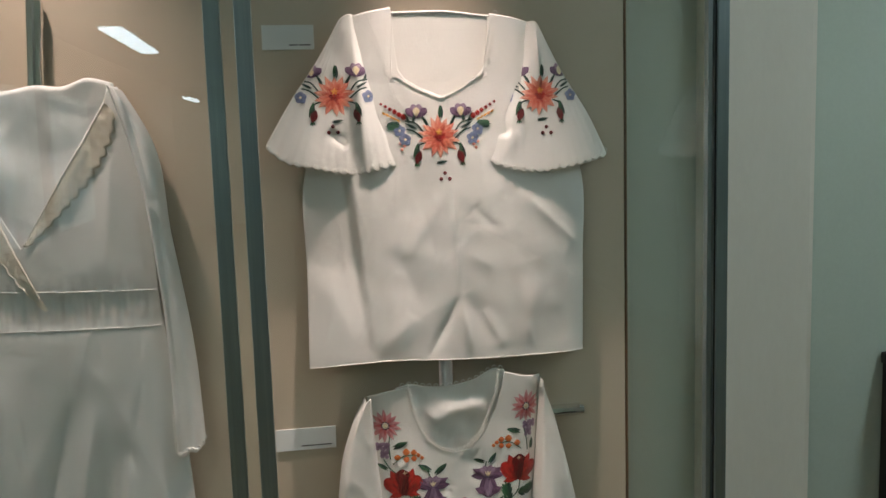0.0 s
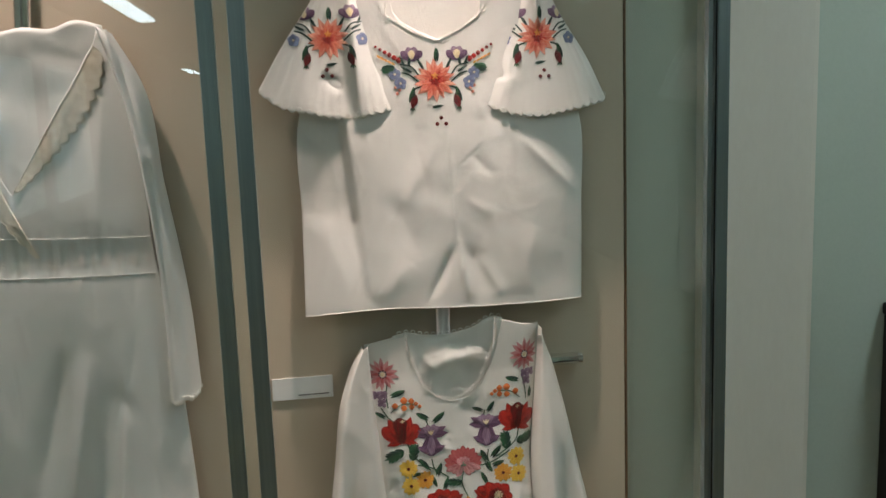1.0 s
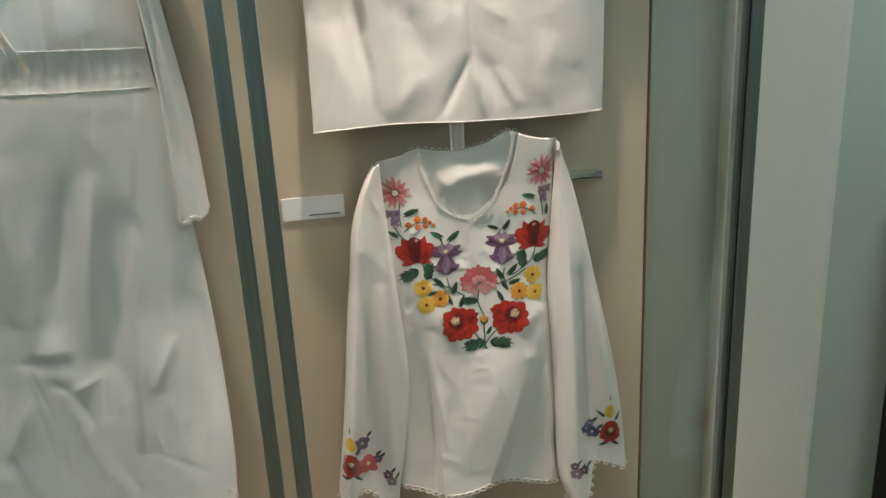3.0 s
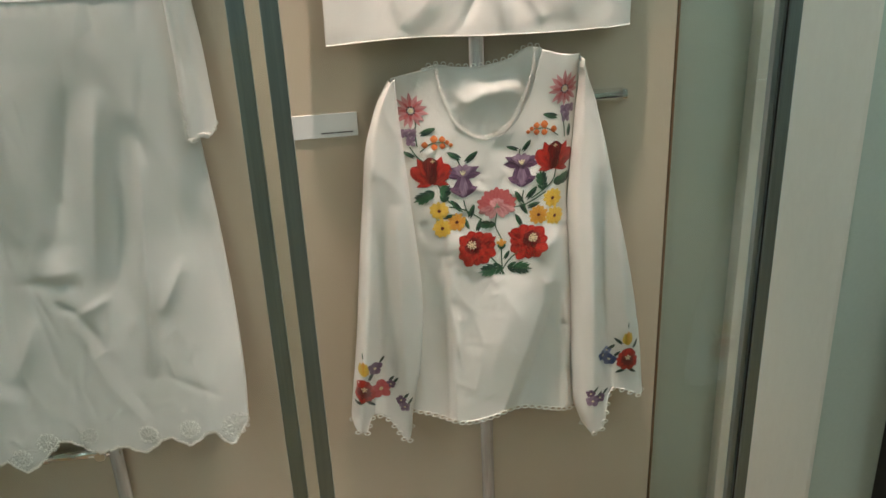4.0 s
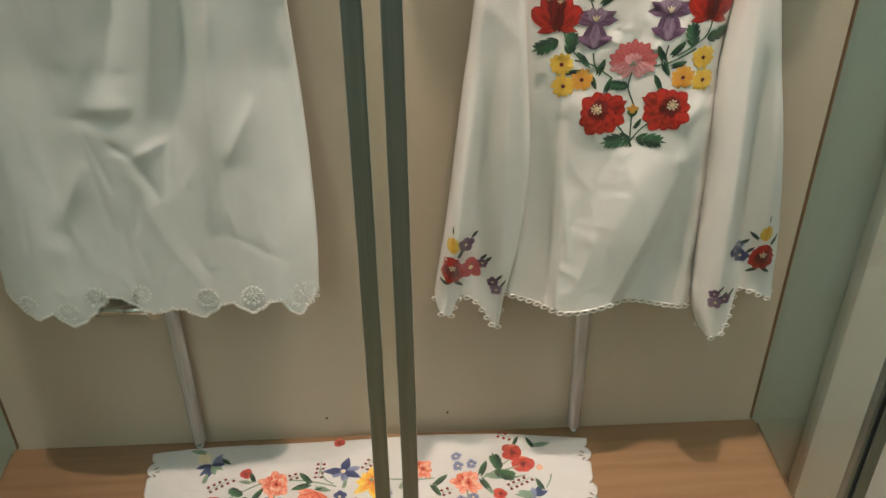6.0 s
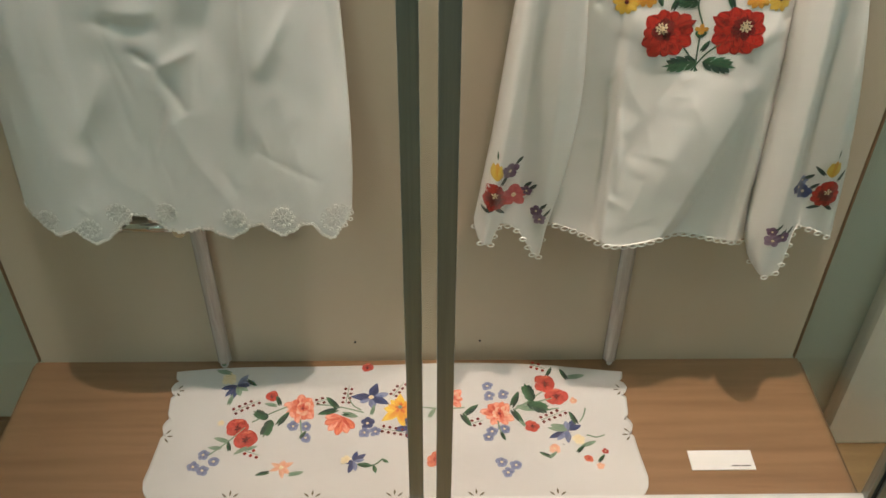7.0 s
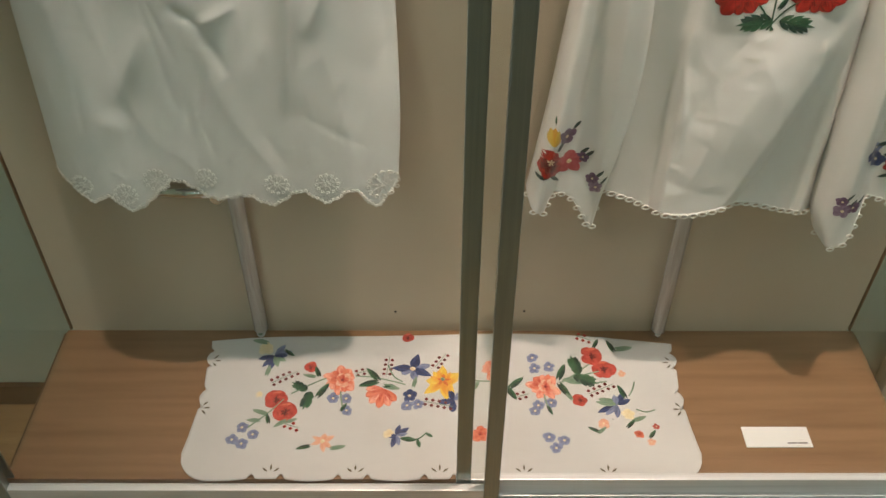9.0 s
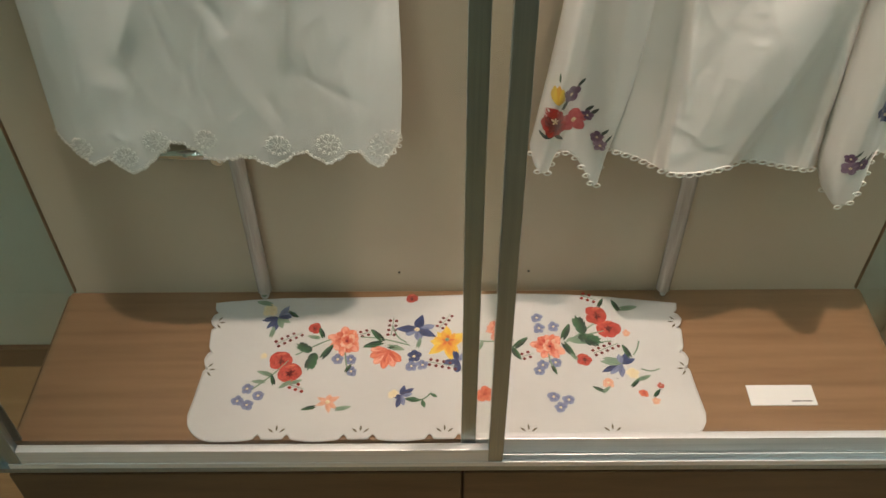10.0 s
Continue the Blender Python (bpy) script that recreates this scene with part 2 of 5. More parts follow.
class Sheet:
    """A piece of cloth between two side edges (functions of v) and a lower and an upper edge (functions of u). depth(u, v, x, w) is how far it
    stands off its support: the back panel (hung) or the floor of the case (laid)."""

    def __init__(self, left, right, low, high, depth, laid=None, flare=(0.0, 0.0), sink=None):
        self.left, self.right, self.low, self.high, self.depth, self.laid, self.flare, self.sink = left, right, low, high, depth, laid, flare, sink

    def flat(self, u, v):
        return self.left(v) + u * (self.right(v) - self.left(v)), self.low(u) + v * (self.high(u) - self.low(u))

    def put(self, x, w, h):
        if self.laid is not None:
            return Vector((x, w, self.laid + h))
        slope, top = self.flare                       # below that height the cloth leans out from the back panel
        out = slope * max(0, top - w) - (self.sink(x, w) if self.sink else 0)
        s = 1 - out / 1.25
        return Vector((-.31 + (x + .31) * s, -h - out, 1.60 + (w - 1.60) * s))

    def at(self, u, v, lift=0.0):
        x, w = self.flat(u, v)
        return self.put(x, w, self.depth(u, v, x, w) + lift)

    def on(self, x, w, lift=0.0):
        u = 0.5
        for _ in range(6):
            v = (w - self.low(u)) / (self.high(u) - self.low(u))
            v = min(max(v, 0), 1)
            u = min(max((x - self.left(v)) / (self.right(v) - self.left(v)), 0), 1)
        return self.put(min(max(x, self.left(v) + .0008), self.right(v) - .0008), w, self.depth(u, v, x, w) + lift)

    def mesh(self, nu, nv, back=None, thick=0.0012):
        """A closed body: the front, and behind it either a plain back at that depth, or the front again a cloth's thickness deeper."""
        bm = bmesh.new()
        rows = []
        for j in range(nv + 1):
            front, rear = [], []
            for i in range(nu + 1):
                u, v = i / nu, j / nv
                x, w = self.flat(u, v)
                h = self.depth(u, v, x, w)
                front.append(bm.verts.new(self.put(x, w, h)))
                k = 0 if back is None else 1 - min(1, max(0, (v - .80) / .10))
                rear.append(bm.verts.new(self.put(x, w, h - thick - k * max(0, h - thick - (back or 0)))))
            rows.append((front, rear))
        quads = []
        for j in range(nv):
            for side in (0, 1):
                a, b = rows[j][side], rows[j + 1][side]
                quads += [(a[i], a[i + 1], b[i + 1], b[i]) if side == 0 else (a[i], b[i], b[i + 1], a[i + 1]) for i in range(nu)]
            for k in (0, nu):
                quads.append((rows[j][0][k], rows[j + 1][0][k], rows[j + 1][1][k], rows[j][1][k]))
        for j in (0, nv):
            quads += [(rows[j][0][i], rows[j][1][i], rows[j][1][i + 1], rows[j][0][i + 1]) for i in range(nu)]
        for q in quads:
            bm.faces.new(q)
        return bm


def rumple(x, w, seed, big=0.004, small=0.0012, fx=11.0, fw=5.0):
    n1 = noise.noise(Vector((x * fx * 1.2 + w * 3, w * fw * 1.1 - x * 4, seed + 3.1)))
    return big * noise.noise(Vector((x * fx, w * fw, seed))) + big * .25 * (1 - min(1, abs(n1) * 3.0)) ** 2 + small * .8 * noise.noise(Vector((x * 38, w * 30, seed + 7.3)))


def small_creases(seed, n, x0, x1, w0, w1, long, wide, high, lean=90.0, spread=40.0):
    """Scattered straight creases, as folding and washing leave them."""
    rnd = random.Random(seed)
    rows = []
    for _ in range(n):
        x, w, a, l = rnd.uniform(x0, x1), rnd.uniform(w0, w1), radians(rnd.gauss(lean, spread)), long * rnd.uniform(.4, 1.3)
        rows.append((x, w, x + l * math.cos(a), w + l * math.sin(a), wide * rnd.uniform(.6, 1.5), high * rnd.choice((-1, 1)) * rnd.uniform(.4, 1.2)))
    return rows


# ---------------------------------------------------------------- stitching helpers


def stitch_face(bm, uv, sheet, cx, cw, ang, length, wide, mat, lift=0.0012, kind="round", root=0.0, na=7, nb=4, dome=0.0011):
    """One petal or leaf in satin stitch: a small domed pad that follows the cloth. ang: degrees, 90 is up."""
    ca, sa = math.cos(radians(ang)), math.sin(radians(ang))
    lift, dome = lift * .34 + .00035, dome * .4
    grid = []
    for i in range(na + 1):
        s = i / na
        if kind == "leaf":
            half = wide / 2 * math.sin(math.pi * min(1, s * 0.97 + 0.015)) ** 0.85
        elif kind == "pointed":
            half = wide / 2 * (math.sin(math.pi * s ** 0.75 * 0.98 + 0.04)) * (1 if s < 0.98 else 0.3)
        else:
            half = wide / 2 * (0.25 + 0.75 * math.sin(math.pi * 0.5 * min(1, s * 1.5))) * math.sqrt(max(0.04, 1 - max(0, s - 0.6) ** 2 / 0.165))
        half *= 1 + .16 * noise.noise(Vector((cx * 900 + i * 3.7, cw * 900 + ang, 1.5)))    # uneven stitch ends
        row = []
        for j in range(nb + 1):
            q = 2 * j / nb - 1
            along, across = root + s * length, q * half
            x, w = cx + along * ca - across * sa, cw + along * sa + across * ca
            edge = (1 - q * q) * math.sin(math.pi * min(max(s, 0.08), 0.92))
            row.append((bm.verts.new(sheet.on(x, w, lift + dome * edge)), (s, j / nb)))
        grid.append(row)
    for i in range(na):
        for j in range(nb):
            quad = (grid[i][j], grid[i + 1][j], grid[i + 1][j + 1], grid[i][j + 1])
            f = bm.faces.new([v for v, _ in quad])
            f.material_index, f.smooth = mat, True
            for loop, (_, t) in zip(f.loops, quad):
                loop[uv].uv = t


class Stitch:
    """Collects the pads of one motif into one mesh part of a piece of cloth."""

    def __init__(self, name, sheet, parent, label, *threads):
        self.name, self.sheet, self.parent, self.label, self.threads = name, sheet, parent, label, threads
        self.bm = bmesh.new()
        self.uv = self.bm.loops.layers.uv.new("UVMap")

    def pad(self, cx, cw, ang, length, wide, mat=0, **k):
        stitch_face(self.bm, self.uv, self.sheet, cx, cw, ang, length, wide, mat, **k)
        return self

    def ring(self, cx, cw, n, length, wide, mat=0, start=90.0, jitter=5.0, **k):
        for i in range(n):
            a = start + 360 * i / n + random.uniform(-1, 1) * jitter
            self.pad(cx, cw, a, length * random.uniform(1 - jitter * .018, 1 + jitter * .012), wide * random.uniform(1 - jitter * .018, 1 + jitter * .018), mat, **k)
        return self

    def dot(self, cx, cw, r, mat=0, **k):
        return self.pad(cx - r, cw, 0, 2 * r, 2 * r, mat, kind="leaf", na=4, **k)

    def stem(self, pts, wide=0.0022, mat=0):
        """A stem in outline stitch through a few places."""
        n = 4 * (len(pts) - 1)
        fx, fw = (spline(*[(i / (len(pts) - 1), p[k]) for i, p in enumerate(pts)]) for k in (0, 1))
        last = None
        for i in range(n + 1):
            t = i / n
            x, w = fx(t), fw(t)
            dx, dw = fx(min(1, t + .02)) - fx(max(0, t - .02)), fw(min(1, t + .02)) - fw(max(0, t - .02))
            d = math.hypot(dx, dw) or 1
            ox, ow = -dw / d * wide / 2, dx / d * wide / 2
            now = [self.bm.verts.new(self.sheet.on(x + k * ox, w + k * ow, 0.0006 + (0.0004 if k == 0 else 0))) for k in (-1, 0, 1)]
            if last:
                for k in (0, 1):
                    f = self.bm.faces.new((last[k], now[k], now[k + 1], last[k + 1]))
                    f.material_index, f.smooth = mat, True
                    for loop, t2 in zip(f.loops, ((t - 1 / n, k / 2), (t, k / 2), (t, k / 2 + .5), (t - 1 / n, k / 2 + .5))):
                        loop[self.uv].uv = t2
            last = now
        return self

    def done(self):
        return part(self.name, self.bm, [T[t] for t in self.threads], self.parent, self.label)


def leaf(sheet, parent, cx, cw, ang, length, wide, colour="green", name="leaf"):
    """A slender pointed leaf in two halves that meet at the rib."""
    s = Stitch(name, sheet, parent, "", colour, "dark_green")
    ca, sa = math.cos(radians(ang)), math.sin(radians(ang))
    bx, bw = cx - ca * length / 2, cw - sa * length / 2
    s.pad(bx - sa * wide * .15, bw + ca * wide * .15, ang - 3, length, wide * .44, 0, kind="leaf", na=6)
    s.pad(bx + sa * wide * .15, bw - ca * wide * .15, ang + 3, length * .95, wide * .44, 1 if colour == "green" else 0, kind="leaf", lift=0.0009, na=6)
    return s.done()


def toothed_leaf(sheet, parent, cx, cw, ang, length, wide, colour="green"):
    """A leaf with teeth: slender pointed pads that stand off its rib on both sides."""
    s = Stitch("leaf", sheet, parent, "", colour, "dark_green")
    ca, sa = math.cos(radians(ang)), math.sin(radians(ang))
    bx, bw = cx - ca * length / 2, cw - sa * length / 2
    for k, reach in ((.04, .40), (.24, .46), (.44, .42), (.62, .32)):
        for side in (1, -1):
            s.pad(bx + ca * k * length, bw + sa * k * length, ang + side * 34, length * reach, wide * .27, 0 if side > 0 else 1, kind="leaf", na=4, nb=3, lift=0.0011 + 0.0002 * side)
    s.pad(bx + ca * .05 * length, bw + sa * .05 * length, ang, length * .97, wide * .26, 0, kind="leaf", lift=0.0014)
    return s.done()


def eyelets(sheet, parent, spots, r=0.0045, fat=0.0013, name="eyelet_trim", label="crocheted white eyelet edging", cord=True, mat="lace", rise=0.0, stretch=1.0):
    """An edging of small buttonholed rings along a line of places on a piece of cloth."""
    bm = bmesh.new()
    nr, nt = 10, 5
    for x, w, lift in spots:
        c = sheet.on(x, w, lift + fat)
        e1, e2, up = (Vector((1, 0, 0)), Vector((0, 0, 1)), Vector((0, -1, 0))) if sheet.laid is None else (Vector((1, 0, 0)), Vector((0, 1, 0)), Vector((0, 0, 1)))
        loops = []
        for i in range(nr):
            a = 2 * math.pi * i / nr
            out = e1 * math.cos(a) * stretch + e2 * math.sin(a)
            loops.append([bm.verts.new(c + out * (r + fat * math.cos(2 * math.pi * j / nt)) + up * fat * math.sin(2 * math.pi * j / nt)) for j in range(nt)])
        for i in range(nr):
            for j in range(nt):
                bm.faces.new((loops[i][j], loops[(i + 1) % nr][j], loops[(i + 1) % nr][(j + 1) % nt], loops[i][(j + 1) % nt])).smooth = True
    if cord:
        last = None
        for x, w, lift in spots:
            now = sheet.on(x, w + rise, lift + fat * (1.5 if rise == 0 else 1.0))
            if last is not None and (now - last).length > 1e-5:
                tube(bm, last, now, fat * .55, 6)
            last = now
    return part(name, bm, M[mat], parent, label)


def along(f, n, lift=0.0):
    """n + 1 places of a path f(t) -> (x, w), evenly spaced by length."""
    pts = [f(i / 200) for i in range(201)]
    run = np.concatenate([[0], np.cumsum([math.hypot(b[0] - a[0], b[1] - a[1]) for a, b in zip(pts, pts[1:])])])
    out = []
    for k in range(n + 1):
        t = float(np.interp(run[-1] * k / n, run, np.linspace(0, 1, 201)))
        out.append((*f(t), lift))
    return out


# ---------------------------------------------------------------- the room
S = 0.40                                  # height of the case's floor
X0, X1 = -1.052, 0.298                    # inner sides of the case
RX0, RX1, RY0, RY1, RH = -2.9, 3.2, -19.5, 0.16, 3.05

setting("floor", boxed(RX0, RX1, RY0, RY1, -0.12, 0.0), M["parquet"], "yellowish brown parquet floor", "floor")
setting("ceiling", boxed(RX0, RX1, RY0, RY1, RH, RH + 0.12), M["ceiling"], "plain white ceiling", "ceiling")
setting("wall_north", boxed(RX0 - 0.2, RX1 + 0.2, RY1, RY1 + 0.2, -0.12, RH + 0.12), M["wall"], "pale green painted wall behind the case", "wall")
setting("wall_east", boxed(RX1, RX1 + 0.2, RY0, RY1, -0.12, RH + 0.12), M["wall"], "pale green painted wall", "wall")
setting("wall_south", boxed(RX0 - 0.2, RX1 + 0.2, RY0 - 0.2, RY0, -0.12, RH + 0.12), M["wall"], "pale green painted wall", "wall")
_bm = bmesh.new()
_edges = [RY0]
for wy in sorted(WINDOWS):
    _edges += [wy - 0.9, wy + 0.9]
_edges.append(RY1)
for a, b in zip(_edges[::2], _edges[1::2]):
    box(_bm, RX0 - 0.2, RX0, a, b, -0.12, RH + 0.12)
for wy in WINDOWS:
    box(_bm, RX0 - 0.2, RX0, wy - 0.9, wy + 0.9, -0.12, 0.85)
    box(_bm, RX0 - 0.2, RX0, wy - 0.9, wy + 0.9, 2.4, RH + 0.12)
setting("wall_west", _bm, M["wall"], "pale green painted wall with three window openings", "wall")
for n, wy in enumerate(WINDOWS):
    win = tagged(new("window_%d" % (n + 1)), "white framed window to the garden", "window", kind="structure")
    win.location = (RX0, wy, 0.85)
    for y0, y1, z0, z1 in ((-.9, -.84, .85, 2.4), (.84, .9, .85, 2.4), (-.03, .03, .91, 2.34), (-.84, .84, .85, .91), (-.84, .84, 2.34, 2.4)):
        part("window_frame", boxed(RX0 - .12, RX0 - .06, wy + y0, wy + y1, z0, z1, bevel=.004), M["ceiling"], win)
    for y0, y1 in ((-.84, -.03), (.03, .84)):
        p = part("pane", boxed(RX0 - .092, RX0 - .088, wy + y0, wy + y1, .91, 2.34), M["glass"], win)
        p.visible_shadow = False
setting("backdrop", boxed(RX0 - 2.2, RX0 - 2.1, -19, -1, -1, 5), M["garden"], "blurred green garden and sky outside the windows", "backdrop")
setting("pilaster", boxed(0.505, 0.745, 0.112, 0.158, 0, RH, bevel=.014), M["pilaster"], "cream painted flat pilaster on the wall", "pilaster")
setting("baseboard", boxed(RX0, 0.504, 0.145, 0.158, 0, 0.06), M["dark_wood"], "low brown wooden baseboard", "baseboard")

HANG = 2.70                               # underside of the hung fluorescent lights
# The two lights nearest the case are added out of view to brighten it.
for cx, cy, long in CEILING_AND_FILL_LIGHTS:
    cl = thing("ceiling_and_fill_light", "long white fluorescent light hung from the ceiling, lit; nearest two are added fill", "ceiling light", (cx, cy, RH), group="ceiling lights")
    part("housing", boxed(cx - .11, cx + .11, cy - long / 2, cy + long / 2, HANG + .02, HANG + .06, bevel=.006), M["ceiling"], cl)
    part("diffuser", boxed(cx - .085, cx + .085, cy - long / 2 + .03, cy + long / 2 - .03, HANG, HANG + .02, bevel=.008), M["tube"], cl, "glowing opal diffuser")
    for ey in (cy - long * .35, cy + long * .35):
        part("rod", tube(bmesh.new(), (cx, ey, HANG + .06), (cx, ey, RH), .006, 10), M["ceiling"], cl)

cab = thing("cabinet", "blackish brown wooden cabinet beside the display case", "cabinet", (1.10, 0.06, 0))
part("side_panel", boxed(0.935, 0.96, -0.02, 0.155, 0, 1.29, bevel=.003), M["black_wood"], cab)
part("side_panel", boxed(1.375, 1.40, -0.02, 0.155, 0, 1.29, bevel=.003), M["black_wood"], cab)
part("top", boxed(0.93, 1.41, -0.03, 0.155, 1.29, 1.315, bevel=.004), M["black_wood"], cab)
part("door", boxed(0.963, 1.372, -0.018, 0.0, 0.02, 1.285, bevel=.003), M["black_wood"], cab)

# ---------------------------------------------------------------- the display case
case = thing("display_case", "glazed aluminium display case with beige back and wooden floor", "display case", ((X0 + X1) / 2, -0.17, 0))
back = part("back_panel", boxed(X0, X1, 0.0, 0.018, 0.36, 2.58), M["panel"], case, "beige laminate back panel")
for px, pz in ((-0.490, 0.447), (-0.270, 0.449)):
    part("screw", tube(bmesh.new(), (px, 0.001, pz), (px, -0.0012, pz), 0.0022, 10), M["seal"], back)
for px in (X0 - .004, X1 + .004):
    part("edge_strip", boxed(px - .0012, px + .0012, -0.002, 0.02, S, 2.578, bevel=.001), M["wood"], back, "thin brown joint strip")
part("floor_board", boxed(X0 - .01, X1 + .01, -0.300, -0.0005, S - .022, S, bevel=.0015), M["wood"], case, "warm brown wood laminate floor board")
top = part("top_panel", boxed(X0 - .03, X1 + .035, -0.337, 0.02, 2.58, 2.62, bevel=.002), M["alu"], case)
plinth = part("plinth", boxed(X0 - .031, X1 + .031, -0.318, 0.02, 0.0, S - .032), M["dark_wood"], case, "dark brown wooden plinth cupboard")
for a, b in ((X0 - .02, -0.389), (-0.385, X1 + .025)):
    part("plinth_door", boxed(a, b, -0.334, -0.3185, 0.03, S - .040, bevel=.002), M["dark_wood"], plinth)
for px, inner in ((X0 - .006, 1), (X1 + .006, -1)):
    g = part("side_pane", boxed(px - .003, px + .003, -0.300, -0.001, S + .001, 2.578), M["glass"], case, "greenish clear glass side")
    g.visible_shadow = False
for x0, x1, sx0, sx1, cx0, cx1 in ((X1 + .0160, X1 + .0340, X1 + .0146, X1 + .0160, X1 + .0100, X1 + .0146), (X0 - .0295, X0 - .012, X0 - .012, X0 - .0105, X0 - .0105, X0 + .002)):
    post = part("corner_post", boxed(x0, x1, -0.3245, -0.301, S - .03, 2.578, bevel=.0015), M["alu"], case)
    part("seal", boxed(sx0, sx1, -0.3215, -0.3190, S - .01, 2.578), M["seal"], post, "black rubber seal")
    part("channel", boxed(cx0, cx1, -0.2995, -0.296, S + .001, 2.578, bevel=.0005), M["alu"], post)
track = part("track", boxed(X0 - .031, X1 + .031, -0.3355, -0.3005, S - .0315, S - .020, bevel=.001), M["alu"], case, "ribbed aluminium sliding door track")
for ry in (-0.3022, -0.3060, -0.3175, -0.3215, -0.3340):
    part("rib", boxed(X0 - .010, X1 + .010, ry - .0010, ry + .0010, S - .0205, S - .009, bevel=.0004), M["rail"], track)
head = part("head_track", boxed(X0 - .031, X1 + .031, -0.3355, -0.3005, 2.55, 2.5785, bevel=.001), M["alu"], case)


def sliding_door(x0, x1, y, w_left, w_right, foot, rail):
    """A pane in an aluminium frame."""
    d = part("door_pane", boxed(x0 + w_left - .003, x1 - w_right + .003, y - .002, y + .002, rail - .004, 2.542), M["glass"], case, "clear glass sliding door")
    d.visible_shadow = False
    part("stile", boxed(x0, x0 + w_left, y - .0065, y + .0065, foot, 2.549, bevel=.0012), M["alu"], d)
    part("stile", boxed(x1 - w_right, x1, y - .0065, y + .0065, foot, 2.549, bevel=.0012), M["alu"], d)
    part("bottom_rail", boxed(x0 + w_left, x1 - w_right, y - .006, y + .006, foot + .004, rail, bevel=.0012), M["rail"], d)
    part("top_rail", boxed(x0 + w_left, x1 - w_right, y - .006, y + .006, 2.53, 2.549, bevel=.0012), M["rail"], d)
    return d


sliding_door(X0 - .010, -0.3280, -0.3275, .020, .0220, S - .018, S + .022)     # the front one
sliding_door(-0.3900, X1 + .0120, -0.3118, .0215, .0075, S - .018, S + .026)     # the rear one

for lx, ly, watts, cone in LAMPS:
    dl = thing("downlight", "small recessed downlight in the top of the case, lit", "downlight", (lx, ly, 2.58), group="case downlights")
    bm = bmesh.new()
    for i in range(24):
        a, b = 2 * math.pi * i / 24, 2 * math.pi * (i + 1) / 24
        ring = [[Vector((lx + r * math.cos(t), ly + r * math.sin(t), z)) for r, z in ((.052, 2.5795), (.052, 2.572), (.040, 2.570), (.038, 2.5795))] for t in (a, b)]
        for k in range(3):
            bm.faces.new([bm.verts.new(v) for v in (ring[0][k], ring[1][k], ring[1][k + 1], ring[0][k + 1])])
    part("bezel", bm, M["chrome"], dl)
    part("bulb", tube(bmesh.new(), (lx, ly, 2.5795), (lx, ly, 2.572), .03, 20), M["tube"], dl, "glowing warm bulb")


def stand(px, label, z_top, bars):
    """A chrome garment stand in front of the back panel."""
    st = thing("garment_stand", label, "garment stand", (px, -0.0112, S), group="garment stands")
    pole = part("pole", tube(bmesh.new(), (px, -.0135, S + .0005), (px, -.0135, z_top), .0120, 24), M["streaked_chrome"], st, smooth=True)
    part("foot", tube(bmesh.new(), (px, -.0138, S + .0005), (px, -.0138, S + .02), .0132, 24, .0124), M["chrome"], pole)
    for z, a, b in bars:
        bar = part("crossbar", tube(bmesh.new(), (a, -.0112, z), (b, -.0112, z), .0108, 20), M["chrome"], st, smooth=True)
        for e in (a, b):
            part("end_cap", tube(bmesh.new(), (e - .004, -.0112, z), (e + .004, -.0112, z), .0111, 20), M["chrome"], bar)
    return st, pole


st, pole = stand(-0.039, "polished chrome stand holding two embroidered blouses", 1.985, ((1.299, -0.19, 0.208),))
st, pole = stand(-0.721, "polished chrome stand holding the long white dress", 1.70, ((0.718, -0.84, -0.715),))
part("collar", tube(bmesh.new(), (-.690, -.0145, 1.72), (-.671, -.0145, 2.028), .0132, 24), M["chrome"], pole)
part("knob", tube(bmesh.new(), (-.745, -.018, .718), (-.745, -.030, .718), .0095, 18), M["chrome"], st, "dark chrome clamp knob")


def name_card(x0, x1, w0, w1, laid, bars, label):
    """A small printed card with plain bars for its line of print."""
    c = thing("name_card", label, "card", ((x0 + x1) / 2, (w0 + w1) / 2 if laid else -.001, S if laid else w0), group="name cards")
    if laid:
        body = part("card", boxed(x0, x1, w0, w1, S + .0004, S + .0022, bevel=.0004), M["card"], c)
    else:
        body = part("card", boxed(x0, x1, -.0030, -.0008, w0, w1, bevel=.0004), M["card"], c)
    for a, b in bars:
        y = w0 + .0075
        if laid:
            part("print_bar", boxed(a, b, y - .0010, y + .0010, S + .0021, S + .0026), M["ink"], body)
        else:
            part("print_bar", boxed(a, b, -.0036, -.0029, y - .0010, y + .0010), M["ink"], body)


name_card(-.326, -.241, 1.949, 1.989, False, ((-.282, -.268), (-.266, -.247)), "small white printed card beside the short-sleeved blouse")
name_card(-.340, -.236, 1.263, 1.302, False, ((-.296, -.274), (-.272, -.244)), "small white printed card beside the long-sleeved blouse")
name_card(.060, .163, -.244, -.206, True, ((.125, .139), (.141, .156)), "small white printed card lying on the case floor")

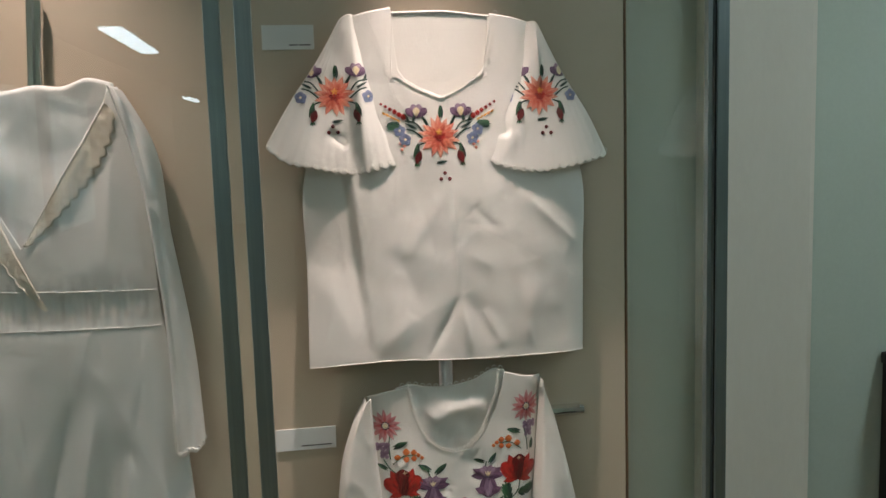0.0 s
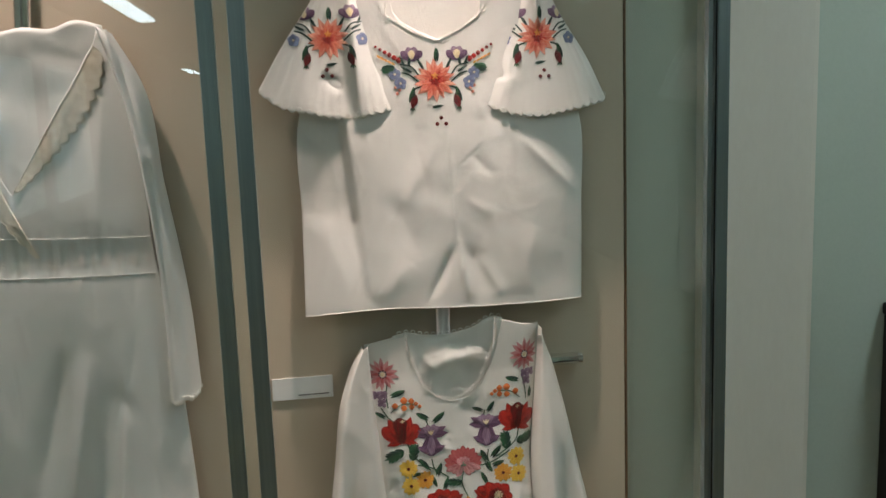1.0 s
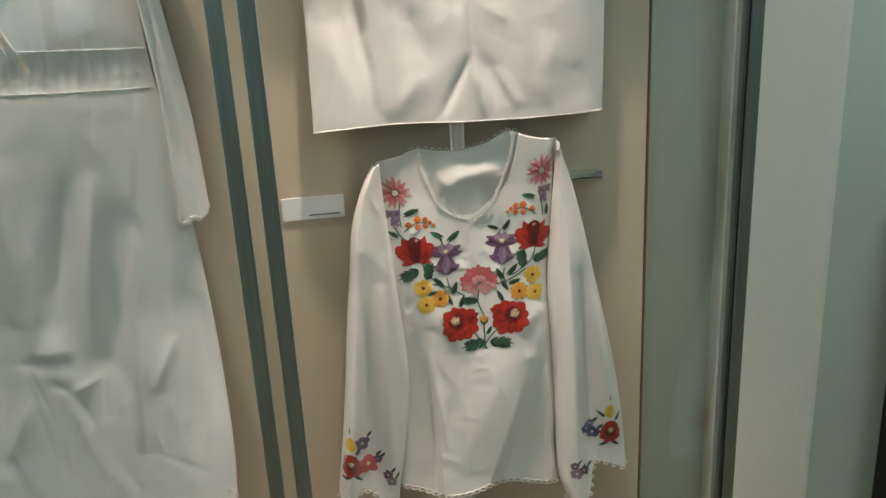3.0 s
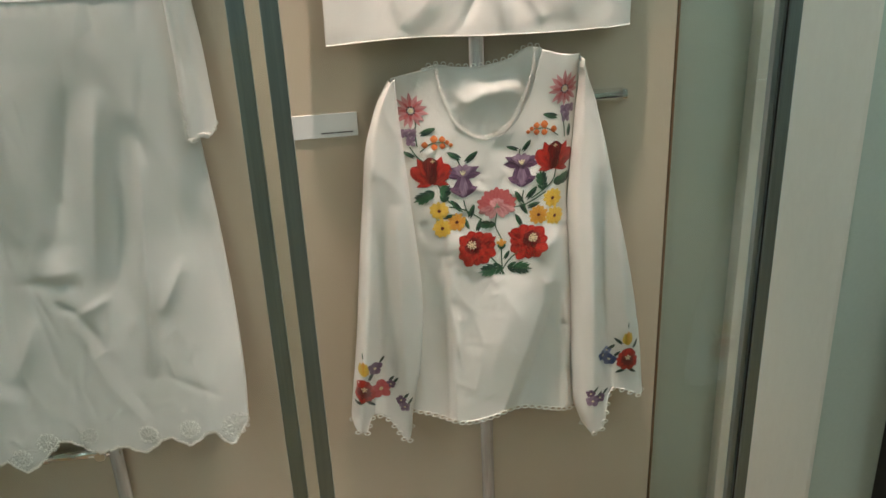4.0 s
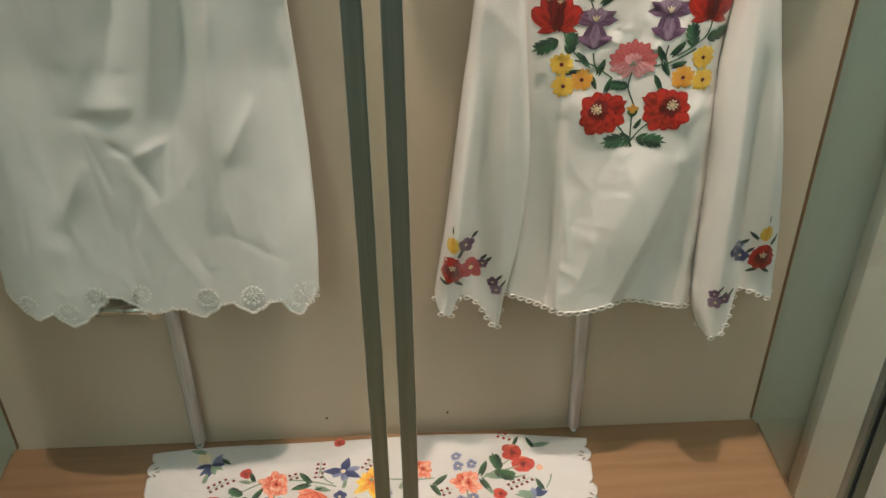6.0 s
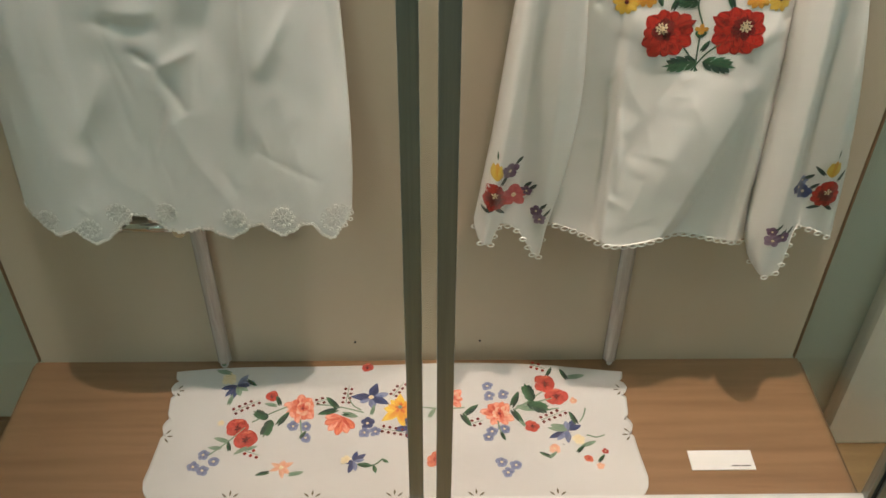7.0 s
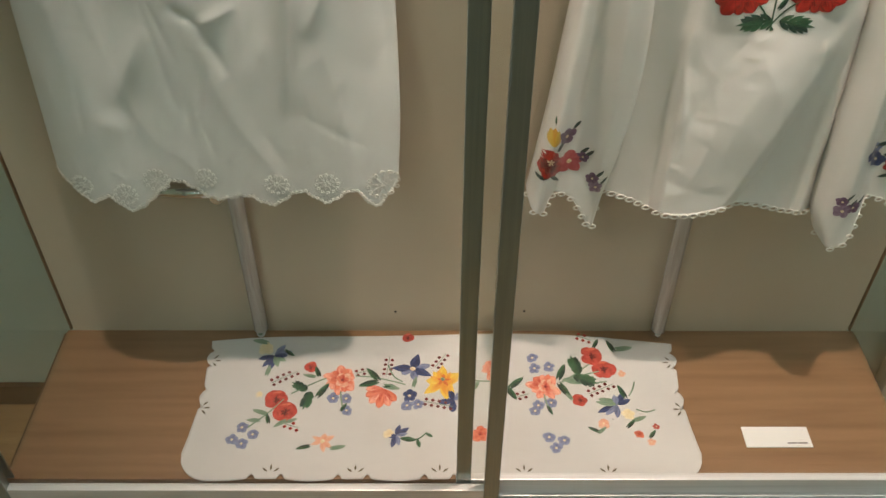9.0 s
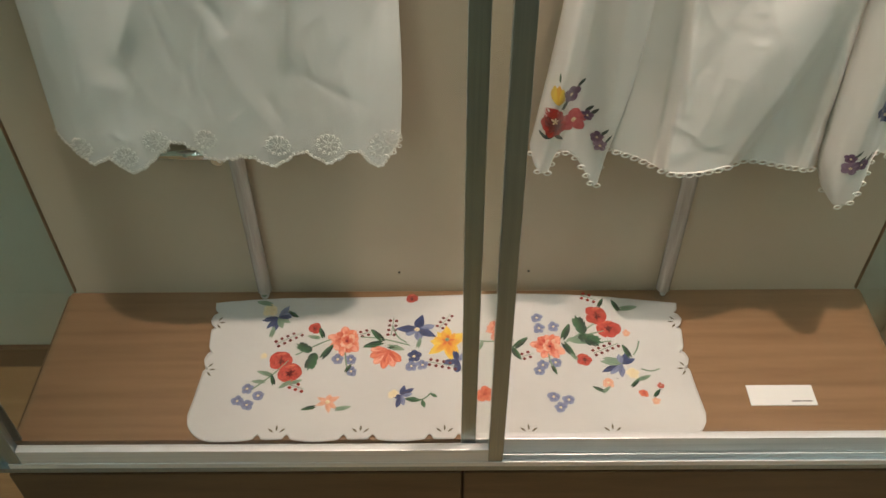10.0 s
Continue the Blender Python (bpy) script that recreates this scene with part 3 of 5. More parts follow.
# ---------------------------------------------------------------- the short-sleeved blouse
B1 = thing("short_sleeved_blouse", "white short-sleeved blouse embroidered with coral flowers", "blouse", (-.035, -.03, 1.415))
F1 = [(-.026, 1.72, -.018, 1.53, .005, .0038), (-.017, 1.53, -.075, 1.42, .010, -.007), (-.017, 1.535, .0, 1.42, .012, .007), (-.01, 1.53, .045, 1.44, .02, -.006),
      (.02, 1.50, .06, 1.43, .014, .005), (-.04, 1.70, -.12, 1.58, .02, .003), (.01, 1.68, .05, 1.64, .012, -.003), (.0, 1.60, .05, 1.57, .012, .002), (-.13, 1.62, -.08, 1.50, .03, -.005),
      (.10, 1.70, .205, 1.60, .012, .004), (.12, 1.55, .10, 1.43, .025, .004), (-.27, 1.60, -.20, 1.45, .03, .004), (-.10, 1.50, -.16, 1.43, .025, .005), (.16, 1.50, .17, 1.43, .02, -.003)]

F1 += small_creases(11, 40, -.27, .20, 1.42, 1.74, .12, .006, .0008, 65, 40)


def shade_step(x, w):
    """A soft step shaped into the side front to shade a band below the sleeve: the outer strip lies deeper."""
    q = min(1, max(0, (x + .214 - (1.74 - w) * .10) / .018))
    return .011 * (1 - q * q * (3 - 2 * q)) * min(1, max(0, (w - 1.43) / .16)) * min(1, max(0, (1.80 - w) / .06))


def d_body1(u, v, x, w):
    s = 1 - abs(2 * u - 1) ** 6
    return 0.030 + 0.014 * s + 0.008 * (1 - v) * s + .78 * creases(x, w, F1) + s * rumple(x, w, 1.0, .003, .0009) + .003 * max(0, (w - 1.8) / .2) - shade_step(x, w)


body1 = Sheet(spline((0, -.283), (.3, -.279), (.55, -.277), (.75, -.24), (1, -.196)), spline((0, .209), (.3, .211), (.55, .210), (.75, .172), (1, .120)),
              spline((0, 1.413), (.1, 1.418), (.3, 1.421), (.5, 1.4165), (.75, 1.4145), (1, 1.414)),
              line((0, 2.000), (.1, 2.009), (.236, 2.016), (.25, 1.95), (.262, 1.915), (.30, 1.899), (.38, 1.884), (.5, 1.868), (.62, 1.884), (.69, 1.902), (.73, 1.915), (.745, 1.95), (.76, 2.005), (.9, 1.998), (1, 1.99)), d_body1)
bd1 = part("body", body1.mesh(170, 190, back=.020), M["cotton"], B1, smooth=True)
inner1 = Sheet(line((0, -.15), (1, -.15)), line((0, .085), (1, .085)), line((0, 1.80), (1, 1.80)), spline((0, 2.008), (.3, 2.011), (.6, 2.010), (1, 1.998)),
               lambda u, v, x, w: .0245 + .004 * math.sin(math.pi * u) * v + rumple(x, w, 4.0, .002, .0006) * v)
_bm = bmesh.new()
for i in range(60):
    tube(_bm, body1.at(i / 60, 0, .0006), body1.at((i + 1) / 60, 0, .0006), .0009, 6)
part("hem", _bm, M["cotton"], bd1, "narrow stitched white hem")
part("back_of_neck", inner1.mesh(30, 24, thick=.0018), M["cotton"], bd1, smooth=True)
part("neck_hem", tube(bmesh.new(), inner1.at(.06, 1, .001), inner1.at(.5, 1, .001), .0022, 8), M["cotton"], bd1)
part("neck_hem", tube(bmesh.new(), inner1.at(.5, 1, .001), inner1.at(.94, 1, .001), .0022, 8), M["cotton"], bd1)


def d_sleeve1(side):
    fold = (-.186, 1.985, -.172, 1.75, .014, .010) if side < 0 else (.128, 1.98, .07, 1.76, .02, .006)
    more = [(-.21, 1.98, -.26, 1.77, .02, -.006), (-.235, 1.815, -.20, 1.79, .010, -.006)] if side < 0 else [(.11, 1.96, .085, 1.80, .012, -.007), (.125, 1.985, .13, 1.88, .008, .008), (.06, 1.82, .075, 1.80, .008, -.004)]

    def d(u, v, x, w):
        s = 1 - abs(2 * u - 1) ** 4
        return .034 + .008 * s + .013 * (1 - v) * (.5 + .5 * s) + creases(x, w, [fold] + more) + rumple(x, w, 9.0 + side, .004, .0008)
    return d


def hem1(f, n):
    return lambda u: f(u) - .0060 * abs(math.sin(math.pi * n * u))


def sink_sleeve1(x, w):
    return .007 * ease((2.0 - w) / .26) * ease((-.190 + (1.95 - w) * .10 - x) / .024)


sl1 = Sheet(spline((0, -.337), (.3, -.300), (.7, -.243), (1, -.207)), spline((0, -.1165), (.3, -.136), (.7, -.165), (1, -.184)),
            hem1(spline((0, 1.794), (.12, 1.772), (.35, 1.757), (.64, 1.746), (.78, 1.750), (1, 1.760)), 15), spline((0, 1.998), (.6, 2.006), (1, 2.006)), d_sleeve1(-1), sink=sink_sleeve1)
sr1 = Sheet(spline((0, .031), (.3, .058), (.7, .096), (1, .112)), spline((0, .2535), (.3, .222), (.7, .168), (1, .134)),
            hem1(spline((0, 1.764), (.15, 1.750), (.36, 1.740), (.7, 1.748), (1, 1.764)), 15), spline((0, 1.990), (.5, 1.992), (1, 1.985)), d_sleeve1(1))
for sh in (sl1, sr1):
    sv = part("sleeve", sh.mesh(80, 80, back=.024), M["cotton"], B1, smooth=True)
    eyelets(sh, sv, along(lambda t, s=sh: (s.flat(t, 0)[0], s.flat(t, 0)[1] + .0062), 29, .0)[1::2], r=.0036, fat=.0007, cord=False)
neck1 = lambda t: (float(np.interp(t, [0, .3, .42, .5, .58, .7, 1], [-.1185, -.125, -.083, -.042, -.008, .032, .048])), float(np.interp(t, [0, .3, .42, .5, .58, .7, 1], [2.010, 1.912, 1.884, 1.868, 1.884, 1.909, 2.003])))


def neck_out(t, far):
    """A place beside the neckline, that far into the cloth."""
    x, w = neck1(t)
    d = math.hypot(x + .037, w - 1.965)
    return x + (x + .037) / d * far, w + (w - 1.965) / d * far


eyelets(body1, bd1, along(lambda t: neck_out(t, .0085), 31, -.0006), r=.0028, fat=.0005, cord=False)
_bm = bmesh.new()
_spots = along(lambda t: neck_out(t, 0), 170)
for k, (a, b) in enumerate(zip(_spots, _spots[1:])):
    tube(_bm, body1.on(a[0], a[1] - .0040 * abs(math.sin(math.pi * k / 5.5)), .0008), body1.on(b[0], b[1] - .0040 * abs(math.sin(math.pi * (k + 1) / 5.5)), .0008), .0007, 6)
part("neck_edging", _bm, M["lace"], bd1, "wavy corded white neck edging")


def spray1(sh, parent, x, w, k=1.0, wide=True, flip=1):
    """The coral flower with its buds, leaves and blue blossoms."""
    f = Stitch("flower", sh, parent, "coral embroidered flower", "coral", "pale_coral", "gold", "red")
    f.ring(x, w, 14, .027 * k, .0105 * k, 1, kind="pointed", root=.004 * k, lift=.0012)
    f.ring(x, w, 11, .019 * k, .008 * k, 0, start=98, kind="pointed", root=.003 * k, lift=.0021)
    f.ring(x, w, 7, .010 * k, .0055 * k, 3, start=75, kind="pointed", lift=.0028)
    f.pad(x, w - .006 * k, 90, .012 * k, .009 * k, 3, lift=.0034).ring(x, w + .006 * k, 5, .006 * k, .0028 * k, 2, lift=.0034, kind="leaf")
    f.done()
    for q in (-1, 1):
        for pts in (((.022, -.004), (.036, .008), (.048, .012)), ((.024, .008), (.034, .020), (.05, .024)), ((.020, -.008), (.03, -.012), (.03, -.022))):
            Stitch("stem", sh, parent, "", "dark_green").stem([(x + q * a * k, w + b * k) for a, b in pts], .0022 * k).done()
    leaf(sh, parent, x + .003 * k, w + .036 * k, 88, .020 * k, .012 * k)
    leaf(sh, parent, x + .003 * k, w - .037 * k, 8, .018 * k, .007 * k, "dark_green")
    for q in (-1, 1):
        leaf(sh, parent, x + q * .021 * k, w + .024 * k, 90 - q * 30, .020 * k, .007 * k, "dark_green")
        v = Stitch("flower", sh, parent, "violet and cream embroidered bellflower", "lilac", "violet", "cream")
        bx, bw = x + q * .033 * k, w + .036 * k
        for a in (40, 75, 105, 140):
            v.pad(bx, bw - .008 * k, a, .020 * k, .011 * k, 0 if 50 < a < 130 else 1, kind="round")
        v.pad(bx, bw - .006 * k, 90, .013 * k, .010 * k, 2, lift=.0024).done()
        leaf(sh, parent, x + q * .041 * k, w + .016 * k, 90 - q * 62, .020 * k, .0065 * k, "dark_green")
        leaf(sh, parent, x + q * .047 * k, w + .028 * k, 90 - q * 25, .018 * k, .006 * k, "dark_green")
        leaf(sh, parent, x + q * .034 * k, w - .020 * k, 105 * q if q > 0 else 75, .024 * k, .012 * k)
        b = Stitch("bud", sh, parent, "red embroidered bud", "dark_red", "green")
        b.pad(x + q * .028 * k, w - .020 * k, -90 + q * 20, .020 * k, .010 * k, 0, kind="leaf", lift=.0022)
        for a in (-120, -90, -60):
            b.pad(x + q * .034 * k, w - .036 * k, a, .008 * k, .0025 * k, 1, kind="leaf", na=3, nb=2)
        b.done()
        c = Stitch("flower", sh, parent, "small blue embroidered flower", "blue", "cream")
        for ox, ow in ((.050, -.003), (.058, .010)) if wide else ((.050, -.001),):
            c.ring(x + q * ox * k, w + ow * k, 5, .0095 * k, .0085 * k, 0).dot(x + q * ox * k, w + ow * k, .002 * k, 1, lift=.0024)
        c.done()


spray1(body1, bd1, -.046, 1.802, 1.16)
spray1(sl1, sv, -.220, 1.873, 1.12, wide=False)
spray1(sr1, sv, .131, 1.868, 1.12, wide=False)
for q in (-1, 1):
    b = Stitch("berry_sprig", body1, bd1, "red embroidered berries with a yellow spike", "red", "gold")
    for i in range(6):
        b.dot(-.046 + q * (.060 + .0075 * i), 1.836 + .0045 * i, .0050 - .0005 * i, 0)
    for i in range(5):
        b.pad(-.046 + q * (.066 + .006 * i), 1.828 + .003 * i, 90 - q * 50, .008, .004, 1, kind="leaf", na=3, nb=2)
    b.done()
    leaf(body1, bd1, -.046 + q * .042, 1.838, 90 + q * 10, .026, .009, "dark_green")
    toothed_leaf(body1, bd1, -.046 + q * .078, 1.822, 90 - q * 95, .026, .022)
    b = Stitch("berry_sprig", body1, bd1, "small coral embroidered dots", "pale_coral")
    for ox, ow in ((.063, -.002), (.067, -.010), (.060, -.014), (.064, -.020)):
        b.dot(-.046 + q * ox, 1.802 + ow, .0030, 0)
    b.done()
for sh, x, w in ((body1, -.038, 1.733), (sl1, -.225, 1.816), (sr1, .141, 1.806)):
    b = Stitch("berry_cluster", sh, bd1 if sh is body1 else sv, "three dark red embroidered dots", "dark_red")
    for ox, ow in ((0, .007), (-.007, -.003), (.008, -.003)):
        b.dot(x + ox, w + ow, .0036, 0, dome=.0018)
    b.done()

B1.location += Vector((.003, 0, .002))
B1.scale = (.981, 1, .987)

# ---------------------------------------------------------------- the long-sleeved blouse
B2 = thing("long_sleeved_blouse", "ivory satin long-sleeved blouse with a red, violet and yellow flower yoke", "blouse", (-.02, -.03, .70))
FL2 = (.075, 1.30)


def sink_body2(x, w):
    """Broad hollows shaped in to hold shade beside the pressed front crease and below a slanting shadow line on the
    other side.
    """
    slant = .085 - (1.02 - w) * .33
    return .030 * ease((1.18 - w) / .46) * ease((-.100 - x) / .016) + .034 * ease((1.06 - w) / .36) * ease((x - slant) / .022) * (1 - .55 * ease((x - .092) / .02))


def sink_left2(x, w):
    return .038 * ease((1.26 - w) / .55) * ease((x + .280 - (w - .75) * .13) / .026)


def sink_right2(x, w):
    return .036 * ease((1.22 - w) / .50) * ease((x - .156 - (.95 - w) * .10) / .02)


F2 = [(-.100, .94, -.088, .80, .008, .006), (-.095, .874, .0, .868, .006, .0007), (-.11, 1.02, -.105, .90, .007, .005), (.10, .95, .12, .80, .012, .006),
      (.09, .90, .118, .88, .007, -.0016), (.112, 1.20, .122, .75, .010, -.008), (-.170, 1.22, -.158, .90, .010, -.007), (.02, 1.00, -.05, .75, .05, .008), (.08, .98, .05, .75, .03, -.006), (.07, .84, .115, .80, .010, .002),
      (-.05, 1.0, -.1, 1.09, .02, .005), (.05, 1.03, .09, 1.08, .02, .005), (-.02, 1.245, .05, 1.19, .03, -.005), (-.12, .80, -.06, .77, .010, .0015)]

F2 += small_creases(12, 34, -.15, .11, .72, 1.05, .05, .007, .0011, 80, 50)
F2 += small_creases(15, 44, -.15, .11, .98, 1.27, .024, .005, .0022, 45, 60)


def d_body2(u, v, x, w):
    s = 1 - abs(2 * u - 1) ** 6
    return .030 + .024 * u * s + .010 * s + creases(x, w, F2) + s * rumple(x, w, 21.0, .005, .0008, 9, 4)


body2 = Sheet(spline((0, -.182), (.15, -.174), (.4, -.166), (.8, -.174), (1, -.184)), spline((0, .130), (.15, .128), (.4, .124), (.65, .112), (.8, .119), (1, .128)),
              spline((0, .735), (.12, .728), (.32, .706), (.48, .714), (.64, .733), (.8, .726), (1, .703)),
              line((0, 1.352), (.1, 1.360), (.225, 1.367), (.235, 1.35), (.26, 1.315), (.32, 1.275), (.40, 1.254), (.48, 1.247), (.57, 1.253), (.65, 1.28), (.71, 1.315), (.755, 1.36), (.775, 1.386), (.88, 1.376), (1, 1.37)), d_body2, flare=FL2, sink=sink_body2)
bd2 = part("body", body2.mesh(120, 210, back=.020), M["satin"], B2, smooth=True)
inner2 = Sheet(line((0, -.135), (1, -.135)), line((0, .062), (1, .062)), line((0, 1.19), (1, 1.19)), spline((0, 1.366), (.12, 1.370), (.3, 1.364), (.5, 1.363), (.7, 1.371), (.9, 1.388), (1, 1.384)),
               lambda u, v, x, w: .0375 + .003 * math.sin(math.pi * u) + rumple(x, w, 31.0, .006, .0015, 22, 26) + creases(x, w, [(-.08, 1.31, .03, 1.33, .018, .009), (-.09, 1.32, -.05, 1.30, .01, .005)]))
inn2 = part("back_of_neck", inner2.mesh(36, 30, thick=.0018), M["satin"], bd2, smooth=True)
eyelets(inner2, inn2, along(lambda t: (inner2.flat(.06 + .90 * t, 1)[0], inner2.flat(.06 + .90 * t, 1)[1] + .0018), 15), r=.0036, fat=.0008, rise=-.0036)
eyelets(body2, bd2, along(lambda t: (float(np.interp(t, [0, .1, .3, .42, .5, .58, .7, .9, 1], [-.112, -.109, -.086, -.060, -.038, -.016, .012, .042, .046])), float(np.interp(t, [0, .1, .3, .42, .5, .58, .7, .9, 1], [1.370, 1.338, 1.279, 1.256, 1.2505, 1.256, 1.279, 1.348, 1.387]))), 36, .0002), r=.0027, fat=.0007)
eyelets(body2, bd2, along(lambda t: (body2.flat(t, 0)[0], body2.flat(t, 0)[1] - .0036), 24, -.001), r=.0038, fat=.0012, rise=.0040, stretch=1.5)


def d_sleeve2(side):
    rows = [(-.262, 1.10, -.285, .75, .012, .012), (-.225, 1.20, -.235, .72, .018, -.012), (-.19, 1.15, -.195, .70, .018, .010), (-.20, 1.31, -.18, 1.26, .010, .002), (-.275, 1.0, -.27, .95, .01, -.005)] if side < 0 else \
        [(.135, 1.25, .160, .68, .014, .010), (.165, 1.15, .185, .74, .014, -.014), (.19, 1.10, .225, .76, .018, .010), (.13, 1.30, .15, 1.26, .010, .002), (.235, .90, .245, .88, .008, -.004)]

    def d(u, v, x, w):
        s = 1 - abs(2 * u - 1) ** 9
        base = .030 if side < 0 else .036
        return base + .030 * s + creases(x, w, rows) * min(1, .3 + 2 * s) + s * rumple(x, w, 41.0 + side, .004, .0008, 9, 3)
    return d


sl2 = Sheet(spline((0, -.297), (.1, -.288), (.2, -.279), (.65, -.245), (.88, -.222), (.95, -.206), (1, -.188)), spline((0, -.186), (.06, -.182), (.2, -.163), (.36, -.152), (.7, -.164), (.9, -.174), (1, -.178)),
            line((0, .731), (.04, .720), (.12, .714), (.24, .716), (.29, .742), (.36, .752), (.5, .748), (.62, .738), (.74, .715), (.86, .688), (.93, .684), (1, .70)), line((0, 1.350), (.6, 1.356), (1, 1.356)), d_sleeve2(-1), flare=FL2, sink=sink_left2)
sr2 = Sheet(spline((0, .146), (.05, .134), (.15, .127), (.4, .121), (.65, .110), (.8, .116), (1, .126)), spline((0, .262), (.2, .249), (.6, .199), (.85, .160), (.95, .139), (1, .122)),
            line((0, .664), (.08, .656), (.22, .660), (.30, .672), (.345, .742), (.37, .755), (.6, .748), (.8, .735), (1, .724)), line((0, 1.367), (.5, 1.366), (1, 1.352)), d_sleeve2(1), flare=FL2, sink=sink_right2)
for sh in (sl2, sr2):
    sv2 = part("sleeve", sh.mesh(64, 170, back=.012 if sh is sl2 else .02), M["satin"], B2, smooth=True)
    eyelets(sh, sv2, along(lambda t, s=sh: (s.flat(t, 0)[0], s.flat(t, 0)[1] - .0030), 11, -.001), r=.0036, fat=.0011, rise=.0036, stretch=1.35)
    if sh is sl2:
        sv2l = sv2

for x, w in ((-.155, 1.300), (.096, 1.320)):
    f = Stitch("flower", body2, bd2, "dusty pink embroidered daisy with a dark eye", "pink", "rose_pink", "black", "cream")
    f.ring(x, w, 14, .024, .0082, 0, kind="pointed", root=.005).ring(x, w, 8, .014, .005, 1, kind="pointed", root=.006, lift=.002)
    for i in range(9):
        a = 2 * math.pi * i / 9
        f.dot(x + .0065 * math.cos(a), w + .0065 * math.sin(a), .0017, 2, lift=.0028)
    f.dot(x, w, .0045, 3, lift=.0026).done()
for x, w, q in ((-.166, 1.257, 1), (.107, 1.281, -1)):
    f = Stitch("flower", body2, bd2, "small lilac embroidered blossoms", "lilac", "violet")
    for ox, ow in ((0, .006), (.011, .006), (.008, -.008)):
        f.ring(x + q * ox, w + ow, 4, .009, .008, 0, start=45).dot(x + q * ox, w + ow, .002, 1, lift=.0024)
    f.done()
for x, w, q in ((-.118, 1.244, 1), (.060, 1.257, -1)):
    f = Stitch("berry_sprig", body2, bd2, "orange embroidered berry sprig", "orange", "dark_red", "green")
    for ox, ow, r in ((-.018, -.001, .0058), (-.002, .008, .0065), (.011, .007, .0055), (-.002, -.005, .0056), (.011, -.004, .0052), (.019, .002, .004), (.025, -.003, .0036)):
        f.dot(x + q * ox, w + ow, r, 0, dome=.0018)
    f.stem([(x - q * .026, w - .013), (x - q * .006, w + .001), (x + q * .022, w + .001)], .0018, 2).done()
for x, w, tilt in ((-.126, 1.196, 4), (.079, 1.209, -4)):
    f = Stitch("flower", body2, bd2, "red embroidered tulip with a dark heart", "red", "dark_red", "coral", "cream")
    for a, l, wd, m in ((168, .026, .015, 0), (12, .026, .015, 0), (-160, .029, .012, 0), (-20, .029, .012, 0)):
        f.pad(x, w - .014, a + tilt, l, wd, m, kind="pointed")
    for a, l, wd in ((136, .043, .028), (44, .043, .028), (114, .050, .024), (66, .050, .024)):
        f.pad(x, w - .020, a + tilt, l, wd, 0, kind="round" if l < .045 else "pointed", lift=.0018)
    f.pad(x, w - .020, 90 + tilt, .046, .030, 1, kind="round", lift=.0026)
    f.ring(x + .002, w + .019, 4, .004, .002, 3, lift=.0036, na=3, nb=2).done()
for x, w in ((-.075, 1.178), (.024, 1.189)):
    f = Stitch("flower", body2, bd2, "violet embroidered bellflower", "violet", "lilac", "cream")
    for a in (176, 152, 4, 28):
        f.pad(x, w + .010, a, .031, .014, 0, kind="pointed")
    for a in (128, 107, 73, 52):
        f.pad(x, w + .008, a, .022, .011, 1, lift=.002)
    f.pad(x, w + .014, -90, .042, .032, 0, lift=.0015).pad(x, w + .008, -90, .034, .018, 1, lift=.0024)
    f.pad(x, w - .020, 158, .026, .014, 0, kind="pointed", lift=.002).pad(x, w - .020, 22, .026, .014, 0, kind="pointed", lift=.002)
    for a in (60, 90, 120):
        f.pad(x, w + .010, a, .010, .0028, 2, kind="leaf", lift=.0032, na=3, nb=2)
    f.done()
for x, w, tone in ((-.117, 1.128, "yellow"), (-.113, 1.097, "yellow"), (-.088, 1.107, "gold"), (.077, 1.137, "yellow"), (.052, 1.110, "gold"), (.081, 1.105, "yellow")):
    f = Stitch("flower", body2, bd2, "yellow embroidered marigold" if tone == "yellow" else "golden embroidered marigold", tone, "dark_red")
    f.ring(x, w, 11, .0152, .0080, 0, root=.002).dot(x, w, .0032, 1, lift=.0028).done()
f = Stitch("flower", body2, bd2, "pink embroidered carnation", "rose_pink", "pink", "sage")
x, w = -.019, 1.128
for i in range(11):
    f.pad(x, w, 5 + 17 * i, .033 + .003 * (i % 2), .013, 0)
for a in (205, 225, 245, 295, 315, 335):
    f.pad(x, w + .006, a, .034 if a in (205, 335) else .028, .013, 1, lift=.002)
for a in (130, 105, 75, 50):
    f.pad(x, w, a, .017, .010, 1, lift=.0028)
f.ring(x, w + .002, 3, .006, .004, 2, lift=.0036).done()
for x, w, q in ((-.056, 1.056, -1), (.034, 1.062, 1)):
    f = Stitch("flower", body2, bd2, "full red embroidered rose with a cream and dark eye", "red", "dark_red", "coral", "cream", "black")
    for i in range(11):
        f.pad(x, w, 32.7 * i + 10, .032 * (1 + .10 * math.sin(i * 2.1)), .021, 0, root=.002)
    f.pad(x - q * .006, w + .002, 90 + q * 60, .034, .018, 0, kind="pointed", lift=.0016)
    f.ring(x + q * .003, w + .003, 8, .023, .017, 0, lift=.0022).ring(x + q * .005, w + .005, 7, .016, .013, 1, lift=.0030)
    f.ring(x + q * .008, w + .008, 9, .009, .0042, 3, lift=.0038, kind="leaf")
    for i in range(7):
        f.dot(x + q * .008 + .0045 * math.cos(i * .9), w + .008 + .0045 * math.sin(i * .9), .0013, 4, lift=.0046)
    f.done()
f = Stitch("bud", body2, bd2, "small yellow embroidered bud", "gold", "green")
f.ring(-.012, 1.061, 5, .009, .006, 0).pad(-.012, 1.050, 120, .012, .006, 1).pad(-.012, 1.050, 60, .012, .006, 1).done()
